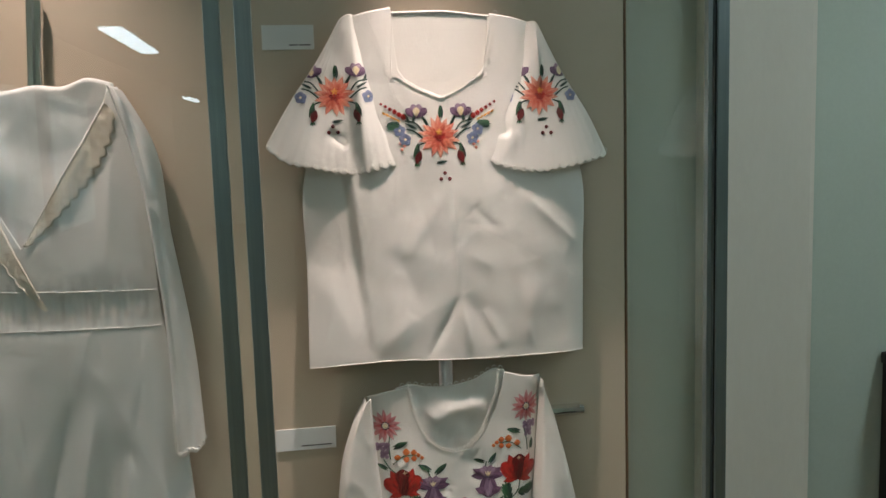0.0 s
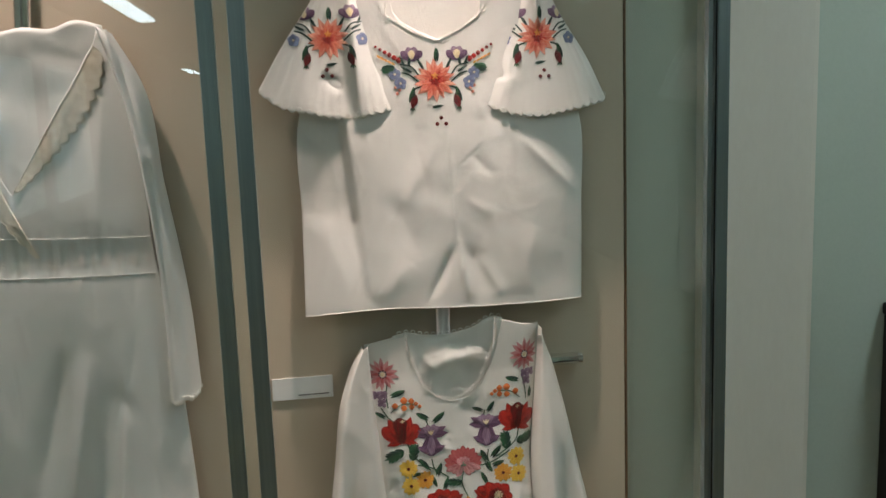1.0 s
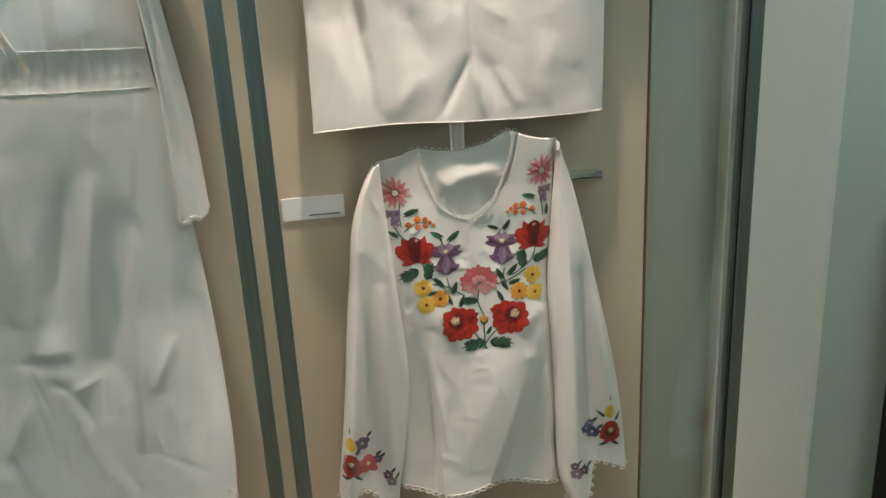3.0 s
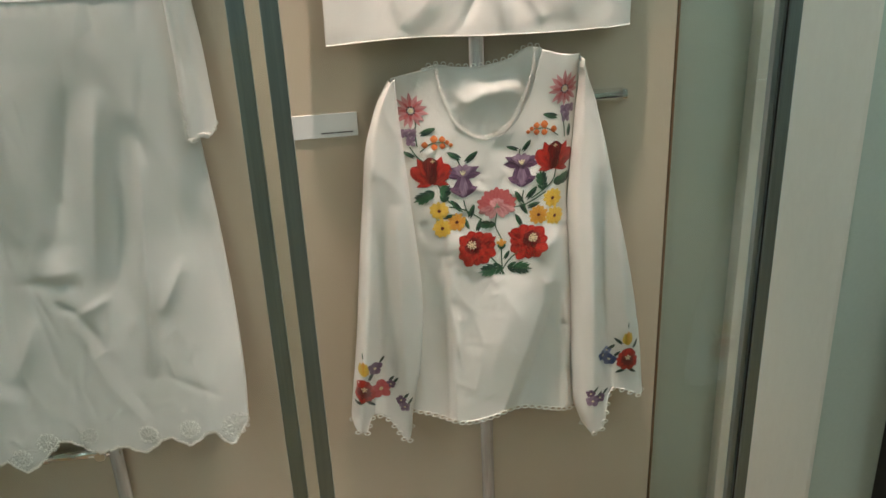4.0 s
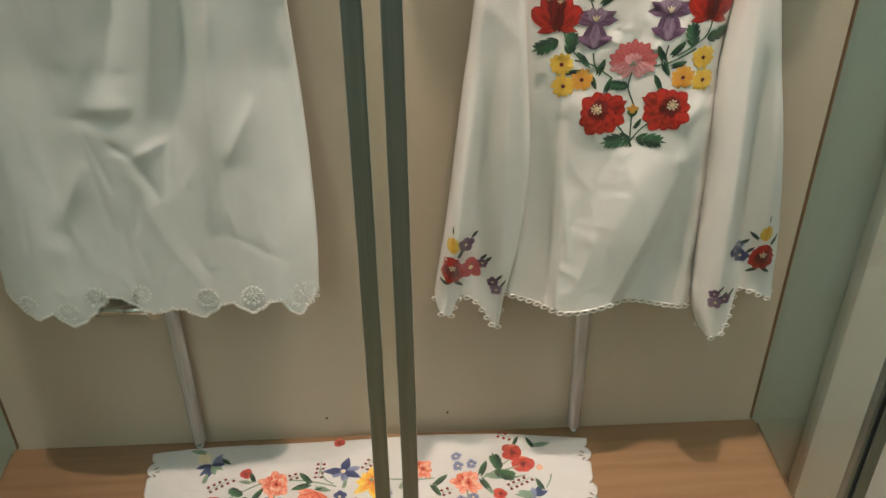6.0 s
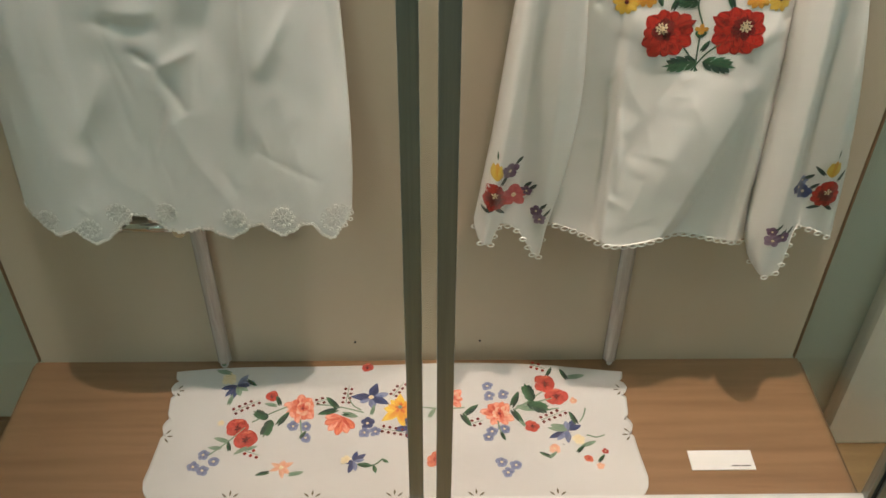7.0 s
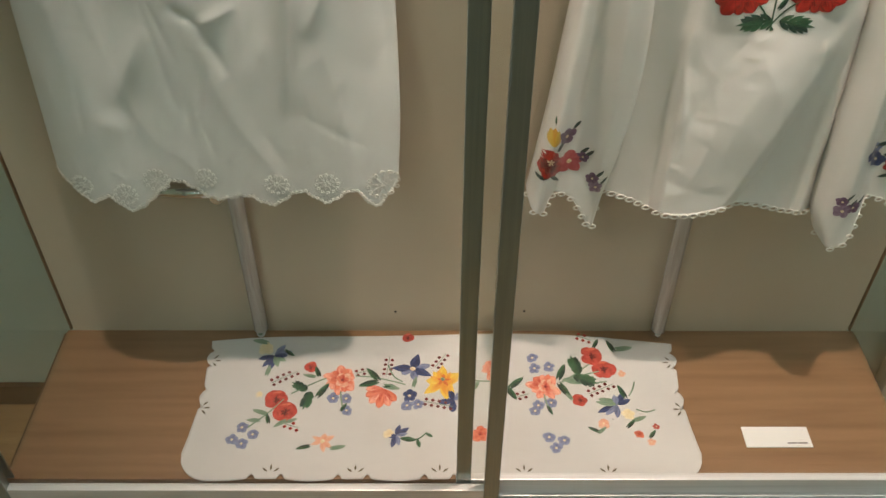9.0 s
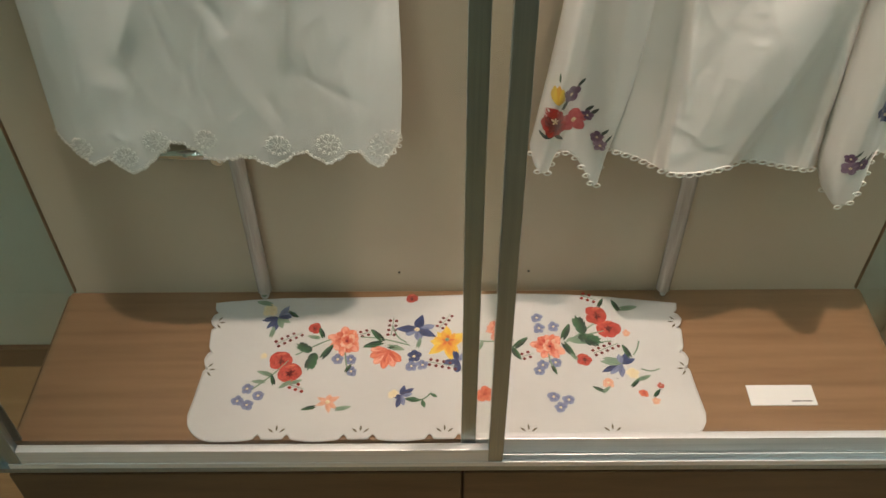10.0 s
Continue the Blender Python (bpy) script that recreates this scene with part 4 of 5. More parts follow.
for pts in (((-.012, 1.052), (-.012, 1.03), (-.011, 1.004)), ((-.016, 1.005), (0, 1.03), (.018, 1.046)), ((-.008, 1.005), (-.025, 1.03), (-.040, 1.046)), ((-.019, 1.118), (-.022, 1.095), (-.012, 1.07)),
            ((-.16, 1.24), (-.148, 1.222), (-.128, 1.206)), ((-.148, 1.282), (-.150, 1.262), (-.148, 1.24)), ((-.120, 1.182), (-.105, 1.15), (-.078, 1.125)), ((-.075, 1.145), (-.072, 1.13), (-.066, 1.115)),
            ((-.10, 1.135), (-.075, 1.128), (-.045, 1.108)), ((.090, 1.285), (.096, 1.26), (.098, 1.24)), ((.083, 1.188), (.075, 1.165), (.04, 1.14)), ((.027, 1.155), (.025, 1.14), (.03, 1.125)), ((.065, 1.15), (.03, 1.13), (.0, 1.125)),
            ((-.084, 1.218), (-.08, 1.207), (-.076, 1.195)), ((.022, 1.226), (.02, 1.213), (.022, 1.205))):
    Stitch("stem", body2, bd2, "", "green").stem(pts, .0022).done()
for x, w, a, l in ((-.130, 1.265, 20, .024), (-.162, 1.227, 150, .018), (-.089, 1.223, 150, .022), (-.060, 1.219, 40, .024), (-.089, 1.137, 130, .022), (-.071, 1.102, -70, .018), (-.062, 1.124, 70, .022), (-.050, 1.098, 70, .020), (.072, 1.279, 165, .022),
                   (.009, 1.228, 160, .018), (.033, 1.231, 55, .020), (.018, 1.144, 115, .022), (.041, 1.150, 50, .024), (.027, 1.122, -60, .020), (.018, 1.103, 115, .020), (-.003, 1.040, 60, .016), (-.10, 1.118, 10, .02), (.044, 1.128, 20, .02), (.106, 1.25, 85, .018)):
    leaf(body2, bd2, x, w, a, l * 1.2, l * .64)
for x, w, a, l in ((-.140, 1.153, -150, .036), (-.106, 1.160, 80, .032), (.058, 1.170, 100, .034), (.096, 1.167, 10, .034), (-.032, 1.014, 190, .040), (.018, 1.015, -8, .040), (-.036, 1.098, 175, .026)):
    toothed_leaf(body2, bd2, x, w, a, l * 1.15, l * .62)


def cuff_spray(sh, parent, x, w, q, lone):
    f = Stitch("flower", sh, parent, "red embroidered rose on the cuff", "red", "dark_red", "cream")
    f.ring(x, w - .006, 9, .022, .014, 0).pad(x, w - .008, 90, .030, .024, 0, lift=.0018).ring(x, w - .004, 7, .013, .009, 1, lift=.0022).ring(x, w + .002, 5, .006, .003, 2, lift=.003).done()
    f = Stitch("flower", sh, parent, "yellow embroidered tulip on the cuff", "yellow", "gold", "green")
    for a, l in ((66, .020), (114, .020), (78, .027), (102, .027), (90, .030)):
        f.pad(x - q * .002, w + .028, a, l, .010, 0 if a != 90 else 1, kind="leaf")
    f.pad(x - q * .002, w + .062, 90, .014, .0025, 2, kind="leaf").done()
    for ox, ow, a in ((-.018, .036, 140), (.014, .028, 60), (-.012, -.028, 200), (.010, -.028, -40)):
        leaf(sh, parent, x + ox, w + ow, a, .020, .010, "dark_green")
    for ox, ow, tone, r in lone:
        f = Stitch("flower", sh, parent, "small " + {"navy": "navy blue", "rose_pink": "pink"}.get(tone, tone) + " embroidered blossom", tone, "cream")
        f.ring(x + ox, w + ow, 5, r, r * .85, 0).dot(x + ox, w + ow, r * .2, 1, lift=.0026).done()
        leaf(sh, parent, x + ox + r, w + ow + r, 50, .016, .008, "dark_green")


cuff_spray(sl2, sv2l, -.270, .806, -1, ((.022, .042, "violet", .014), (.030, -.002, "rose_pink", .020), (.048, .006, "violet", .009), (.064, -.026, "violet", .010), (.070, -.040, "lilac", .011)))
cuff_spray(sr2, sv2, .217, .818, 1, ((-.032, -.004, "navy", .013), (-.043, .006, "navy", .011), (-.036, .014, "blue", .008), (-.062, -.086, "lilac", .013), (-.048, -.080, "violet", .011), (-.066, -.070, "violet", .009)))

B2.location += Vector((.001, 0, .006))
B2.scale = (.985, 1, 1)

# ---------------------------------------------------------------- the long dress
D = thing("long_dress", "long white dress with lace collar and scalloped lace hem", "dress", (-.715, -.03, .72))
FLD = (.085, 1.13)
FD = [(-0.629, 1.373, -0.684, 1.065, 0.016, 0.013), (-0.600, 1.329, -0.677, 0.947, 0.03, -0.01), (-0.581, 1.280, -0.625, 0.878, 0.011, 0.01), (-0.778, 1.084, -0.702, 1.085, 0.012, 0.004), (-0.790, 1.070, -0.708, 1.058, 0.013, -0.005), (-0.756, 1.033, -0.722, 1.006, 0.009, -0.005), (-0.721, 1.011, -0.670, 1.031, 0.009, 0.005), (-0.722, 1.006, -0.694, 0.936, 0.008, -0.004), (-0.623, 0.889, -0.513, 0.811, 0.008, -0.0012), (-0.594, 0.994, -0.544, 1.091, 0.012, 0.005), (-0.894, 0.873, -0.836, 0.848, 0.02, 0.003), (-0.854, 0.886, -0.792, 1.005, 0.016, 0.008), (-0.741, 1.101, -0.671, 1.378, 0.02, -0.011), (-0.505, 1.164, -0.491, 0.913, 0.016, -0.005),
      (-.82, 1.45, -.85, .80, .03, -.012), (-.88, 1.4, -.90, .80, .03, .012), (-.76, 1.45, -.775, 1.14, .026, .010), (-.63, 1.82, -.655, 1.66, .02, .006), (-.62, 1.86, -.60, 1.60, .02, -.006), (-.575, 1.80, -.60, 1.58, .02, .008)]

FD += small_creases(13, 26, -.95, -.50, .80, 1.45, .20, .009, .0018, 90, 10) + small_creases(14, 34, -.95, -.50, .76, 1.12, .06, .006, .0014, 60, 60) + small_creases(16, 16, -.95, -.50, .78, 1.45, .12, .008, .003, 80, 25)


def d_dress(u, v, x, w):
    s = 1 - abs(2 * u - 1) ** 6
    gather = .0020 * math.sin(x * 330 + 2 * noise.noise(Vector((x * 9, 0, 3)))) * max(0, 1 - abs(w - 1.535) / .05)
    waist = -.006 * math.exp(-((w - 1.53) / .035) ** 2)
    soft = 1.0 if w < 1.5 else .55
    return .030 + .018 * s + .012 * s * (1 - v) + 1.2 * soft * creases(x, w, FD) + gather * s + waist * s + s * rumple(x, w, 61.0, .007, .0012, 9, 2.2)


hem_d = spline((0, .773), (.05, .748), (.10, .732), (.15, .744), (.20, .722), (.27, .738), (.315, .762), (.35, .776), (.40, .768), (.46, .748), (.575, .750), (.62, .735), (.725, .756), (.785, .736), (.88, .752), (.93, .720), (1, .757))
dress = Sheet(spline((0, -.970), (.2, -.957), (.4, -.945), (.6, -.925), (.68, -.905), (.85, -.90), (1, -.872)), spline((0, -.486), (.05, -.482), (.2, -.480), (.4, -.489), (.6, -.508), (.68, -.520), (.85, -.530), (1, -.562)),
              lambda u: hem_d(u) - .004 * abs(math.sin(math.pi * 26 * u)), line((0, 1.884), (.07, 1.886), (.09, 1.87), (.49, 1.635), (.93, 1.860), (.95, 1.882), (1, 1.884)), d_dress, flare=FLD)
bdd = part("body", dress.mesh(150, 260, back=.018), M["muslin"], D, smooth=True)
inner_d = Sheet(line((0, -.86), (1, -.86)), line((0, -.568), (1, -.568)), line((0, 1.58), (1, 1.58)), spline((0, 1.885), (.2, 1.893), (.45, 1.880), (.6, 1.888), (.75, 1.886), (.86, 1.898), (1, 1.890)),
                lambda u, v, x, w: .033 - .008 * (1 - v) + rumple(x, w, 71.0, .008, .001, 14, 12) + .004 * math.sin(math.pi * u))
part("back_of_neck", inner_d.mesh(40, 40, thick=.0018), M["muslin"], bdd, smooth=True)


def d_sleeve_d(u, v, x, w):
    xm = x if x > -.7175 else -1.435 - x
    s = 1 - abs(2 * u - 1) ** 4
    return .026 + .034 * s + creases(xm, w, [(-.535, 1.80, -.500, 1.45, .012, .010), (-.515, 1.75, -.495, 1.35, .010, -.010), (-.56, 1.88, -.53, 1.72, .010, .009), (-.548, 1.86, -.52, 1.72, .007, -.009), (-.52, 1.70, -.50, 1.66, .008, .007)]) + s * rumple(xm, w, 81.0, .004, .0012, 10, 4)


def dress_sleeve(m):
    f = (lambda g: g) if m > 0 else (lambda g: (lambda t: -1.435 - g(t)))
    a, b = f(spline((0, -.512), (.4, -.517), (.8, -.545), (1, -.578))), f(spline((0, -.464), (.25, -.471), (.6, -.497), (.88, -.520), (1, -.556)))
    lo = spline((0, 1.285), (.3, 1.281), (.6, 1.290), (.8, 1.288), (1, 1.297))
    hi = line((0, 1.888), (1, 1.878))
    if m < 0:
        a, b, lo0, hi0 = b, a, lo, hi
        lo, hi = (lambda u: lo0(1 - u)), (lambda u: hi0(1 - u))
    sh = Sheet(a, b, lambda u: lo(u) - .003 * abs(math.sin(math.pi * 6 * u)), hi, d_sleeve_d, flare=FLD)
    sv = part("sleeve", sh.mesh(40, 150, back=.018), M["muslin"], D, smooth=True)
    eyelets(sh, sv, along(lambda t: (sh.flat(t, 0)[0], sh.flat(t, .006)[1]), 10), r=.0030, fat=.0012, label="white lace cuff edging")
    eyelets(sh, sv, [(sh.flat(.12 + .1 * noise.noise(Vector((i, 2, 0))), .02 + .012 * i)[0], sh.flat(.12, .02 + .012 * i)[1], 0) for i in range(9)], r=.0036, fat=.0013, cord=False, label="white openwork on the cuff")


dress_sleeve(1)
dress_sleeve(-1)


def lace_strip(a, b, wide, out):
    """A strip of lace along the edge of the neckline, with a scalloped free side and a raised floral relief."""
    (xa, wa), (xb, wb) = a, b
    l = math.hypot(xb - xa, wb - wa)
    tx, tw = (xb - xa) / l, (wb - wa) / l
    nx, nw = -tw * out, tx * out
    bm = bmesh.new()
    n, k = 60, 8
    rows = []
    for i in range(n + 1):
        t = i / n
        reach = (.004 + wide * math.sin(math.pi * t ** .62) ** .8) * (1 + .25 * abs(math.sin(t * 13 * math.pi)))
        row = []
        for j in range(k + 1):
            q = j / k
            x, w = xa + tx * l * t + nx * reach * q, wa + tw * l * t + nw * reach * q
            p = dress.on(x, w, .0024 + .0018 * noise.noise(Vector((x * 110, w * 110, 5))) + .0014 * noise.noise(Vector((x * 300, w * 300, 8))))
            row.append(bm.verts.new(p))
        rows.append(row)
    for i in range(n):
        for j in range(k):
            bm.faces.new((rows[i][j], rows[i + 1][j], rows[i + 1][j + 1], rows[i][j + 1]))
    bmesh.ops.solidify(bm, geom=bm.faces[:], thickness=.0012)
    part("lace_collar", bm, M["collar_lace"], bdd, "cream lace collar edging", smooth=True)


lace_strip((-.582, 1.858), (-.716, 1.640), .030, 1)
lace_strip((-.800, 1.800), (-.690, 1.535), .026, -1)
# waist cord and embroidered rosettes
for za, zb in ((1.574, 1.557), (1.508, 1.498)):
    bm = bmesh.new()
    last = None
    for i in range(41):
        x = -.90 + .378 * i / 40
        p = dress.on(x, za + (zb - za) * i / 40, .001)
        if last is not None:
            tube(bm, last, p, .0010, 6)
        last = p
    part("waist_cord", bm, M["muslin"], bdd, "raised white waist seam")
T["white"] = thread("white_thread", (0.66, 0.64, 0.58), (0.80, 0.78, 0.72))
for i in range(9):
    x = -.875 + .0405 * i
    f = Stitch("rosette", dress, bdd, "white on white embroidered rosette", "white")
    f.ring(x, 1.528 - .0006 * i, 8, .013, .0055, 0, kind="leaf", dome=.0012, lift=.0008).ring(x + .02, 1.522, 5, .008, .004, 0, kind="leaf", dome=.0012, lift=.0008).done()
# hem lace: eyelets along the scallops and openwork flowers above them
eyelets(dress, bdd, along(lambda t: (dress.flat(t, 0)[0], dress.flat(t, 0)[1] - .0010), 92), r=.0022, fat=.0008, label="scalloped white eyelet hem")
for x, w, k in ((-.932, .757, .8), (-.872, .745, .9), (-.822, .772, 1.0), (-.752, .778, .8), (-.655, .766, .9), (-.585, .765, .9), (-.507, .752, 1.25)):
    f = Stitch("rosette", dress, bdd, "white openwork flower above the hem", "white")
    f.ring(x, w, 9, .010 * k, .0040 * k, 0, root=.004 * k, kind="leaf", dome=.0016, lift=.0008, jitter=3).done()
    eyelets(dress, bdd, [(x + .017 * k * math.cos(a * .524), w + .017 * k * math.sin(a * .524), .0006) for a in range(12)], r=.0024 * k, fat=.0008, cord=False, label="white openwork eyelets")
    eyelets(dress, bdd, [(x + .0035 * math.cos(a * 1.257), w + .0035 * math.sin(a * 1.257), .0008) for a in range(5)], r=.0014, fat=.0006, cord=False, label="white openwork eyelets")

D.location += Vector((.009, 0, .009))

# ---------------------------------------------------------------- the table runner on the case floor
R = thing("table_runner", "white linen tablecloth with a coloured flower garland on the floor", "tablecloth", (-.40, -.17, S))


def d_runner(u, v, x, w):
    lift = .010 * max(0, (v - .62) / .38) ** 1.6 * (.65 + .35 * math.sin(u * 9 + 1)) * (1 - abs(2 * u - 1) ** 5)
    ridge = .0035 * math.exp(-((w + .105 + .01 * math.sin(u * 5)) / .03) ** 2)
    return .0032 + lift + ridge + .0012 * (1 + noise.noise(Vector((x * 9, w * 9, 2)))) + .0006 * noise.noise(Vector((x * 40, w * 40, 4)))


def runner_front(u):
    """Broad scallops with a small fan between each two."""
    x = -.80 + .78 * u
    d = abs((x + .668 + .0635) % .127 - .0635)
    d = d if .09 < u < .91 else .0635
    lobe = -.0045 * math.sin(math.pi * min(1, max(0, (d - .022) / .0415)) * .5) if d > .022 else -.0015 * abs(math.cos(d * 420))
    corner = .048 * (2 - math.sqrt(1 - max(0, 1 - u / .062) ** 2) - math.sqrt(1 - max(0, 1 - (1 - u) / .062) ** 2))
    return -.3015 + .009 * math.exp(-((d - .0215) / .0042) ** 2) + lobe + corner


def runner_side(v):
    """How far the side edge stands out at v: two fans between soft lobes."""
    out = 0.0
    for c in (.47, .83):
        d = abs(v - c)
        out += .0035 * math.exp(-(d / .035) ** 2) - .0065 * math.exp(-((d - .075) / .016) ** 2)
    return out + .002 * math.sin(v * 9) + .003 * max(0, (v - .93) / .07) + .008 * max(0, 1 - v / .30) ** 2


runner = Sheet(lambda v: -.8005 - runner_side(v), lambda v: -.0215 + runner_side(v), runner_front, spline((0, -.030), (.3, -.023), (.55, -.018), (.8, -.025), (1, -.036)), d_runner, laid=S)
rn = part("cloth", runner.mesh(240, 90, thick=.0014), M["linen"], R, smooth=True)


FLAT = dict(dome=.0005, lift=.0006)


def run_blossom(x, w, r, tone, label, eye="cream"):
    f = Stitch("flower", runner, rn, label, tone, eye)
    f.ring(x, w, 5, r, r * .9, 0, jitter=9, **FLAT).dot(x, w, r * .22, 1, lift=.0012, dome=.0004).done()


def run_poppy(x, w, r):
    """Five broad petals round a darker heart."""
    f = Stitch("flower", runner, rn, "red embroidered poppy", "poppy", "dark_red", "coral")
    f.ring(x, w, 5, r, r * 1.15, 0, jitter=10, start=70, **FLAT).ring(x, w, 4, r * .62, r * .7, 0, jitter=14, start=30, dome=.0005, lift=.0010)
    f.ring(x, w - r * .1, 6, r * .42, r * .16, 1, jitter=14, kind="leaf", dome=.0004, lift=.0014).pad(x - r * .5, w + r * .5, 15, r * .9, r * .3, 2, kind="leaf", dome=.0004, lift=.0012).done()


def run_peony(x, w, r):
    """Rings of frilled petals, pale at the rim and red within."""
    f = Stitch("flower", runner, rn, "coral embroidered peony", "coral", "pale_coral", "salmon", "red")
    f.ring(x, w, 10, r, r * .55, 1, jitter=13, **FLAT).ring(x, w, 8, r * .82, r * .42, 0, jitter=14, start=77, dome=.0005, lift=.0009)
    f.ring(x + r * .1, w, 6, r * .55, r * .42, 2, jitter=15, start=50, dome=.0005, lift=.0013).ring(x + r * .1, w - r * .05, 5, r * .36, r * .3, 0, jitter=15, dome=.0004, lift=.0017)
    f.dot(x + r * .1, w - r * .05, r * .12, 3, lift=.0021).done()


def run_leaf(x, w, a, l, tone="green"):
    leaf(runner, rn, x, w, a, l, l * .5, tone)


def run_berries(x, w, a, n, tone="dark_red"):
    """Two rows of berries about a place, on a thin stalk."""
    f = Stitch("berry_sprig", runner, rn, "dark red embroidered berries" if tone == "dark_red" else "red embroidered berries", tone, "sage")
    ca, sa = math.cos(radians(a)), math.sin(radians(a))
    for i in range(n):
        t, q = (i // 2 - (n - 1) / 4) * .0105, ((i % 2) * 2 - 1) * .0052
        f.dot(x + ca * t - sa * q, w + sa * t + ca * q, .0032, 0, dome=.0006, lift=.0008)
    reach = n * .0026
    f.stem([(x - ca * reach, w - sa * reach), (x, w), (x + ca * reach, w + sa * reach)], .0014, 1).done()


for x, w, r in ((-.677, -.155, .019), (-.660, -.179, .020), (-.158, -.066, .020), (-.142, -.094, .019), (-.629, -.090, .0125), (-.188, -.156, .0125), (-.469, -.025, .011)):
    run_poppy(x, w, r)
for x, w, r in ((-.576, -.117, .027), (-.244, -.129, .027), (-.322, -.096, .024)):
    run_peony(x, w, r)
f = Stitch("flower", runner, rn, "coral embroidered half-open flower", "pale_coral", "coral", "green")
for i, a in enumerate((178, 205, 232, 260, 288, 314)):
    f.pad(-.506, -.136, a, .037 - .003 * abs(i - 3), .015, i % 2, lift=.0006 + .0002 * (i % 2), dome=.0005)
f.pad(-.506, -.132, 10, .018, .008, 2, kind="leaf", lift=.0012).done()
f = Stitch("flower", runner, rn, "large yellow embroidered lily", "yellow", "gold", "sage", "orange")
f.ring(-.409, -.122, 8, .034, .017, 0, jitter=13, kind="pointed", **FLAT).ring(-.407, -.122, 7, .026, .011, 1, jitter=14, start=60, kind="pointed", dome=.0005, lift=.0011)
f.ring(-.409, -.118, 5, .012, .005, 3, jitter=12, kind="leaf", dome=.0004, lift=.0016).dot(-.409, -.116, .004, 2, lift=.002).done()
f = Stitch("flower", runner, rn, "navy blue embroidered iris", "navy", "blue", "cream")
for a, l in ((75, .034), (178, .036), (-28, .036)):
    f.pad(-.459, -.093, a, l, .017, 0, kind="pointed", **FLAT)
for a, l in ((15, .030), (-80, .026), (215, .022)):
    f.pad(-.459, -.093, a, l, .013, 1, lift=.0004, dome=.0004)
f.dot(-.459, -.094, .005, 2, lift=.0014).done()
f = Stitch("flower", runner, rn, "navy blue embroidered blossom", "navy", "blue")
for i, a in enumerate((110, 195, -95, 40)):
    f.pad(-.392, -.156, a, .024, .013, 1 if i == 3 else 0, **FLAT)
f.done()
run_blossom(-.463, -.148, .0125, "navy", "tiny navy embroidered flower")
for x, w in ((-.586, -.154), (-.565, -.154), (-.563, -.177), (-.467, -.167), (-.449, -.165), (-.724, -.210), (-.705, -.223), (-.736, -.233), (-.720, -.240), (-.259, -.071), (-.257, -.094), (-.233, -.091), (-.256, -.167), (-.235, -.162), (-.262, -.178), (-.244, -.228), (-.221, -.234), (-.235, -.248)):
    run_blossom(x, w, .0105, "blue", "small light blue embroidered flower")
for x, w, pads in ((-.692, -.066, ((195, .028, 0), (235, .030, 0), (262, .034, 0), (20, .030, 1), (55, .028, 1), (330, .024, 2), (290, .026, 2), (0, .022, 0))), (-.130, -.166, ((205, .036, 0), (225, .028, 1), (60, .030, 0), (25, .026, 0), (150, .028, 2), (170, .034, 2), (265, .026, 1), (95, .02, 1)))):
    f = Stitch("flower", runner, rn, "blue and navy embroidered iris", "navy", "blue", "sage")
    for i, (a, l, m) in enumerate(pads):
        f.pad(x, w, a, l, .0105, m, kind="leaf", dome=.0005, lift=.0006 + .00015 * i)
    f.done()
f = Stitch("flower", runner, rn, "pale salmon embroidered flower", "salmon", "cream")
f.ring(-.595, -.236, 6, .019, .0095, 0, jitter=14, kind="pointed", **FLAT).dot(-.595, -.236, .004, 1, lift=.0012).done()
for x, w, r, tone, label in ((-.156, -.202, .010, "salmon", "small salmon embroidered flower"), (-.114, -.105, .007, "salmon", "tiny salmon embroidered flower"), (-.086, -.236, .007, "salmon", "tiny salmon embroidered flower"),
                             (-.708, -.050, .014, "cream", "pale yellow embroidered flower"), (-.706, -.146, .006, "cream", "tiny pale yellow embroidered flower"), (-.114, -.185, .011, "cream", "pale yellow embroidered flower"),
                             (-.494, -.221, .009, "cream", "pale yellow embroidered flower"), (-.351, -.222, .015, "coral", "coral embroidered flower"), (-.103, -.222, .008, "coral", "tiny coral embroidered blossom"), (-.074, -.208, .006, "poppy", "tiny red embroidered blossom")):
    run_blossom(x, w, r, tone, label, "cream" if tone != "coral" else "red")
f = Stitch("flower", runner, rn, "navy embroidered blossom with a green sprig", "navy", "blue", "green")
for a, l, m in ((35, .024, 0), (75, .020, 0), (200, .012, 0), (255, .024, 0), (285, .020, 1), (10, .018, 1)):
    f.pad(-.482, -.224, a, l, .009, m, kind="leaf", **FLAT)
f.pad(-.476, -.230, -8, .026, .010, 2, kind="leaf", lift=.0008).stem([(-.462, -.232), (-.447, -.231), (-.434, -.219)], .0022, 2)
f.pad(-.449, -.232, -75, .016, .007, 2, kind="leaf").pad(-.436, -.221, -30, .013, .006, 2, kind="leaf").done()
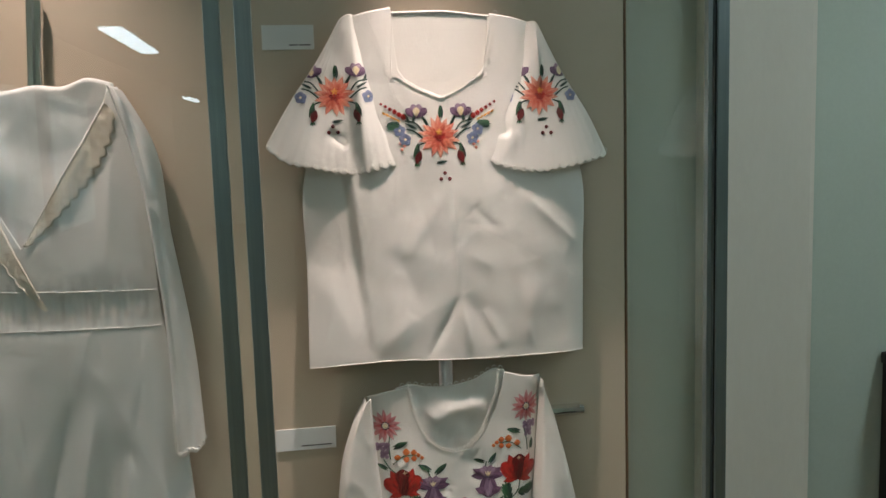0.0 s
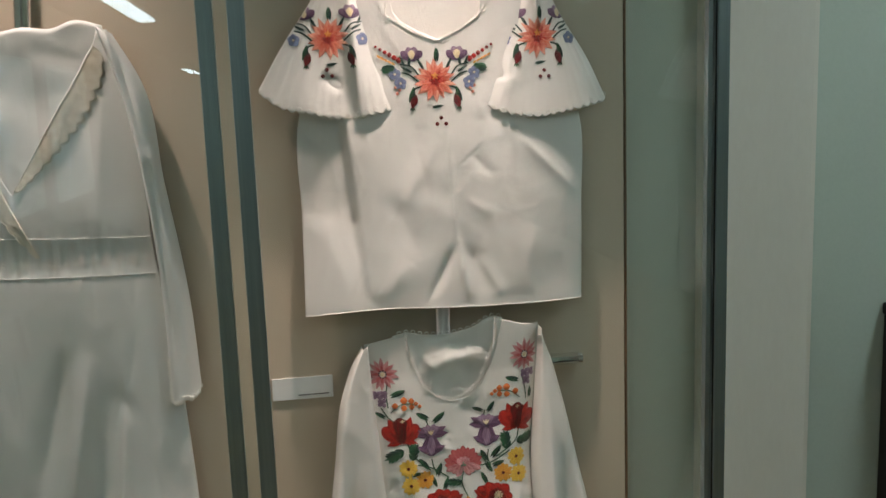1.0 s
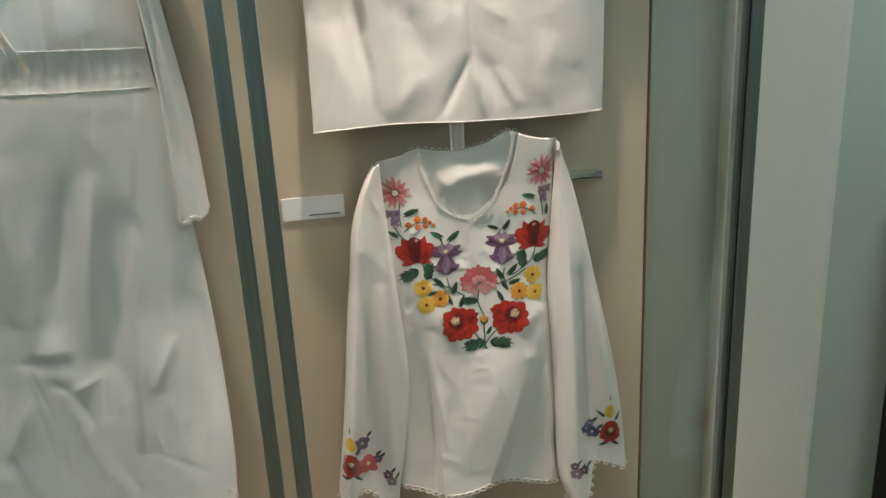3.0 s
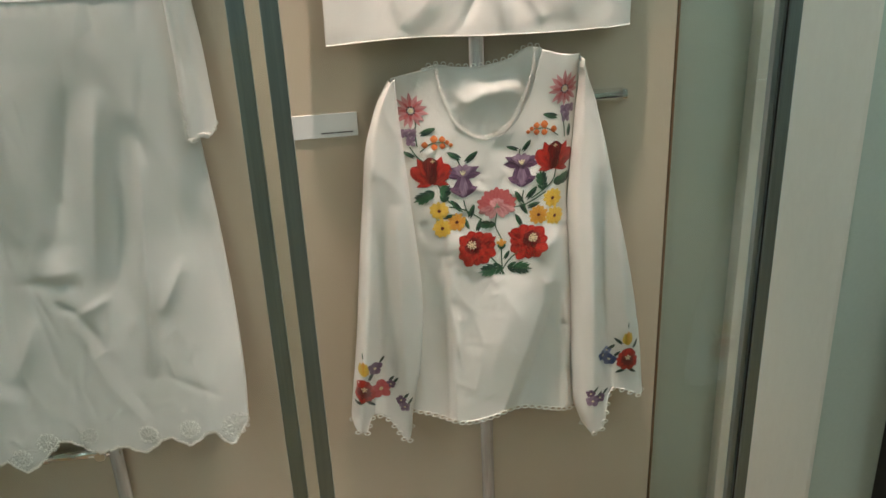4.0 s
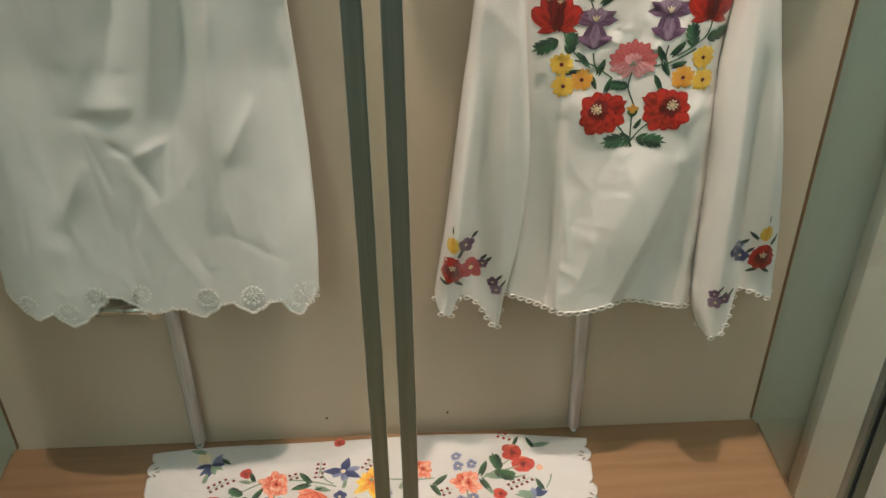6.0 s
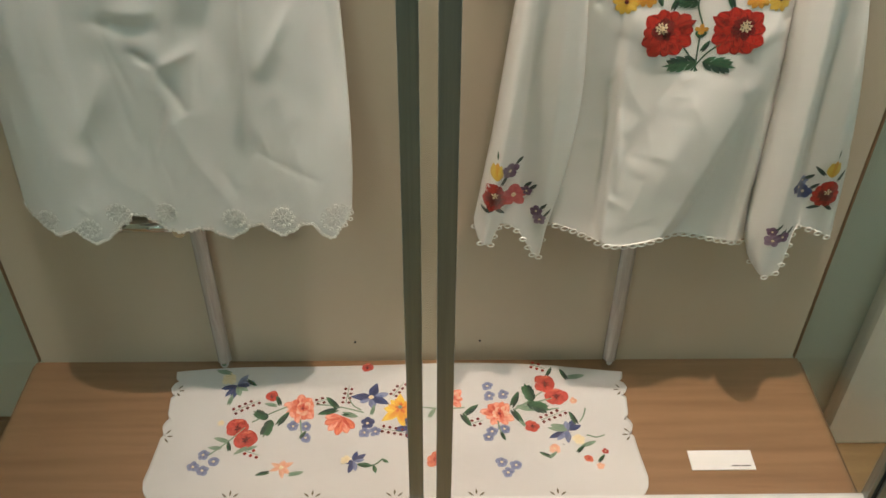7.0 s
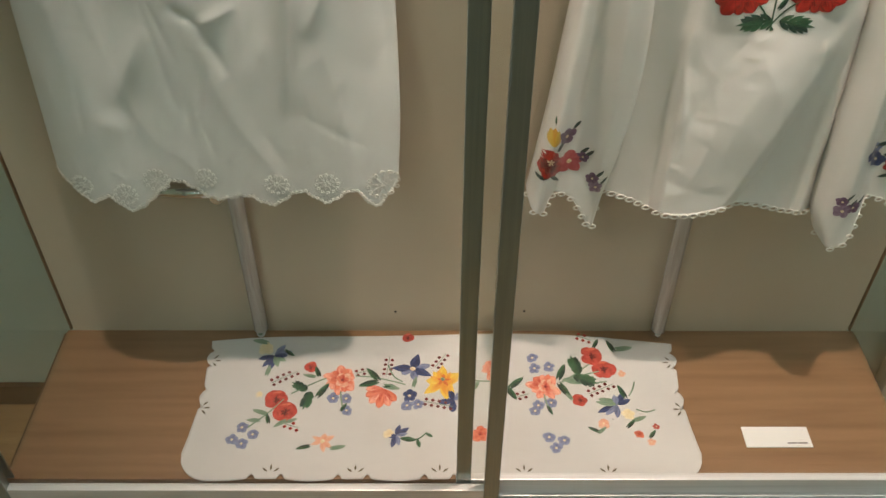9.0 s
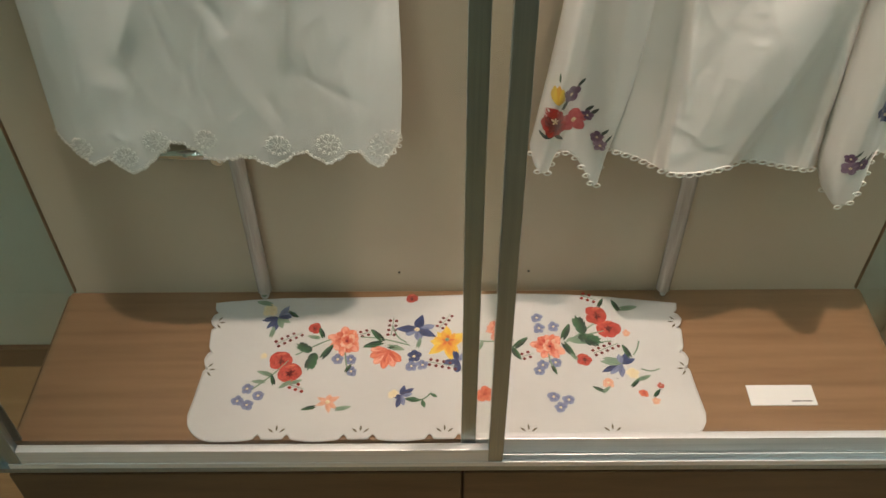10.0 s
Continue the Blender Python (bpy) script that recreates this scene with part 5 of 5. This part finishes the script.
for pts in (((-.715, -.21), (-.69, -.185), (-.665, -.155)), ((-.655, -.145), (-.62, -.125), (-.60, -.115)), ((-.552, -.110), (-.52, -.113), (-.47, -.127)), ((-.575, -.14), (-.573, -.155), (-.57, -.17)), ((-.50, -.085), (-.49, -.11), (-.475, -.122)), ((-.38, -.115), (-.34, -.12), (-.30, -.118)),
            ((-.215, -.122), (-.19, -.105), (-.165, -.085)), ((-.21, -.115), (-.17, -.105), (-.15, -.10)), ((-.245, -.145), (-.243, -.16), (-.24, -.17)), ((-.10, -.175), (-.085, -.18), (-.07, -.175)), ((-.095, -.12), (-.10, -.135), (-.108, -.148)), ((-.17, -.128), (-.155, -.122), (-.14, -.12))):
    Stitch("stem", runner, rn, "", "sage").stem(pts, .0026).done()
for x, w, a, l in ((-.604, -.139, 55, .034), (-.616, -.101, 110, .026), (-.524, -.106, 128, .036), (-.530, -.125, 195, .036), (-.686, -.193, 105, .022), (-.624, -.247, 195, .024), (-.289, -.123, 40, .034), (-.298, -.143, -60, .032), (-.213, -.101, 65, .036),
                   (-.211, -.137, -60, .036), (-.118, -.140, 110, .030), (-.172, -.214, 150, .022), (-.149, -.041, 60, .022), (-.124, -.046, 115, .028), (-.082, -.222, 50, .020), (-.113, -.203, 45, .022), (-.568, -.171, 60, .020), (-.668, -.060, -35, .024), (-.238, -.177, -70, .020)):
    run_leaf(x, w, a, l)
for x, w, a, l in ((-.700, -.180, 160, .028), (-.708, -.196, 175, .024), (-.665, -.202, 215, .026), (-.649, -.197, 20, .022), (-.571, -.247, 12, .026), (-.103, -.050, 8, .034), (-.142, -.158, 165, .034), (-.098, -.193, 22, .026), (-.493, -.132, -15, .030), (-.197, -.119, 170, .034),
                   (-.628, -.110, 165, .024), (-.719, -.036, 165, .030), (-.355, -.128, 60, .024), (-.455, -.122, 75, .022), (-.698, -.098, 80, .026), (-.160, -.215, 40, .020), (-.205, -.148, 120, .022)):
    run_leaf(x, w, a, l, "sage")
for x, w, a, l in ((-.628, -.158, -105, .038), (-.189, -.087, 105, .042), (-.175, -.117, -18, .044), (-.642, -.131, 150, .032)):
    toothed_leaf(runner, rn, x, w, a, l, l * .62)
for x, w, a, n, tone in ((-.669, -.112, 30, 9, "dark_red"), (-.543, -.101, 20, 4, "dark_red"), (-.500, -.087, 85, 8, "dark_red"), (-.413, -.075, 60, 7, "dark_red"), (-.416, -.164, -12, 9, "dark_red"), (-.279, -.147, 20, 4, "dark_red"),
                         (-.151, -.134, 25, 9, "dark_red"), (-.168, -.030, -20, 5, "red"), (-.646, -.207, -20, 5, "red")):
    run_berries(x, w, a, n, tone)
# cut-work slots along the scalloped rim: dark pads painted for the shaded holes
for spots, base in (([(-.668 + .127 * i, -.2945) for i in range(5)], 90), ([(-.797, -.172), (-.797, -.076)], 0), ([(-.025, -.174), (-.025, -.080)], 180)):
    for x, w in spots:
        for da in (-50, 0, 50):
            a = base + da
            f = Stitch("cutwork", runner, rn, "", "slot")
            f.pad(x + math.cos(radians(a)) * .006, w + math.sin(radians(a)) * .006, a, .011, .0032, 0, kind="leaf", lift=.0004, dome=.0003, na=4, nb=2).done()
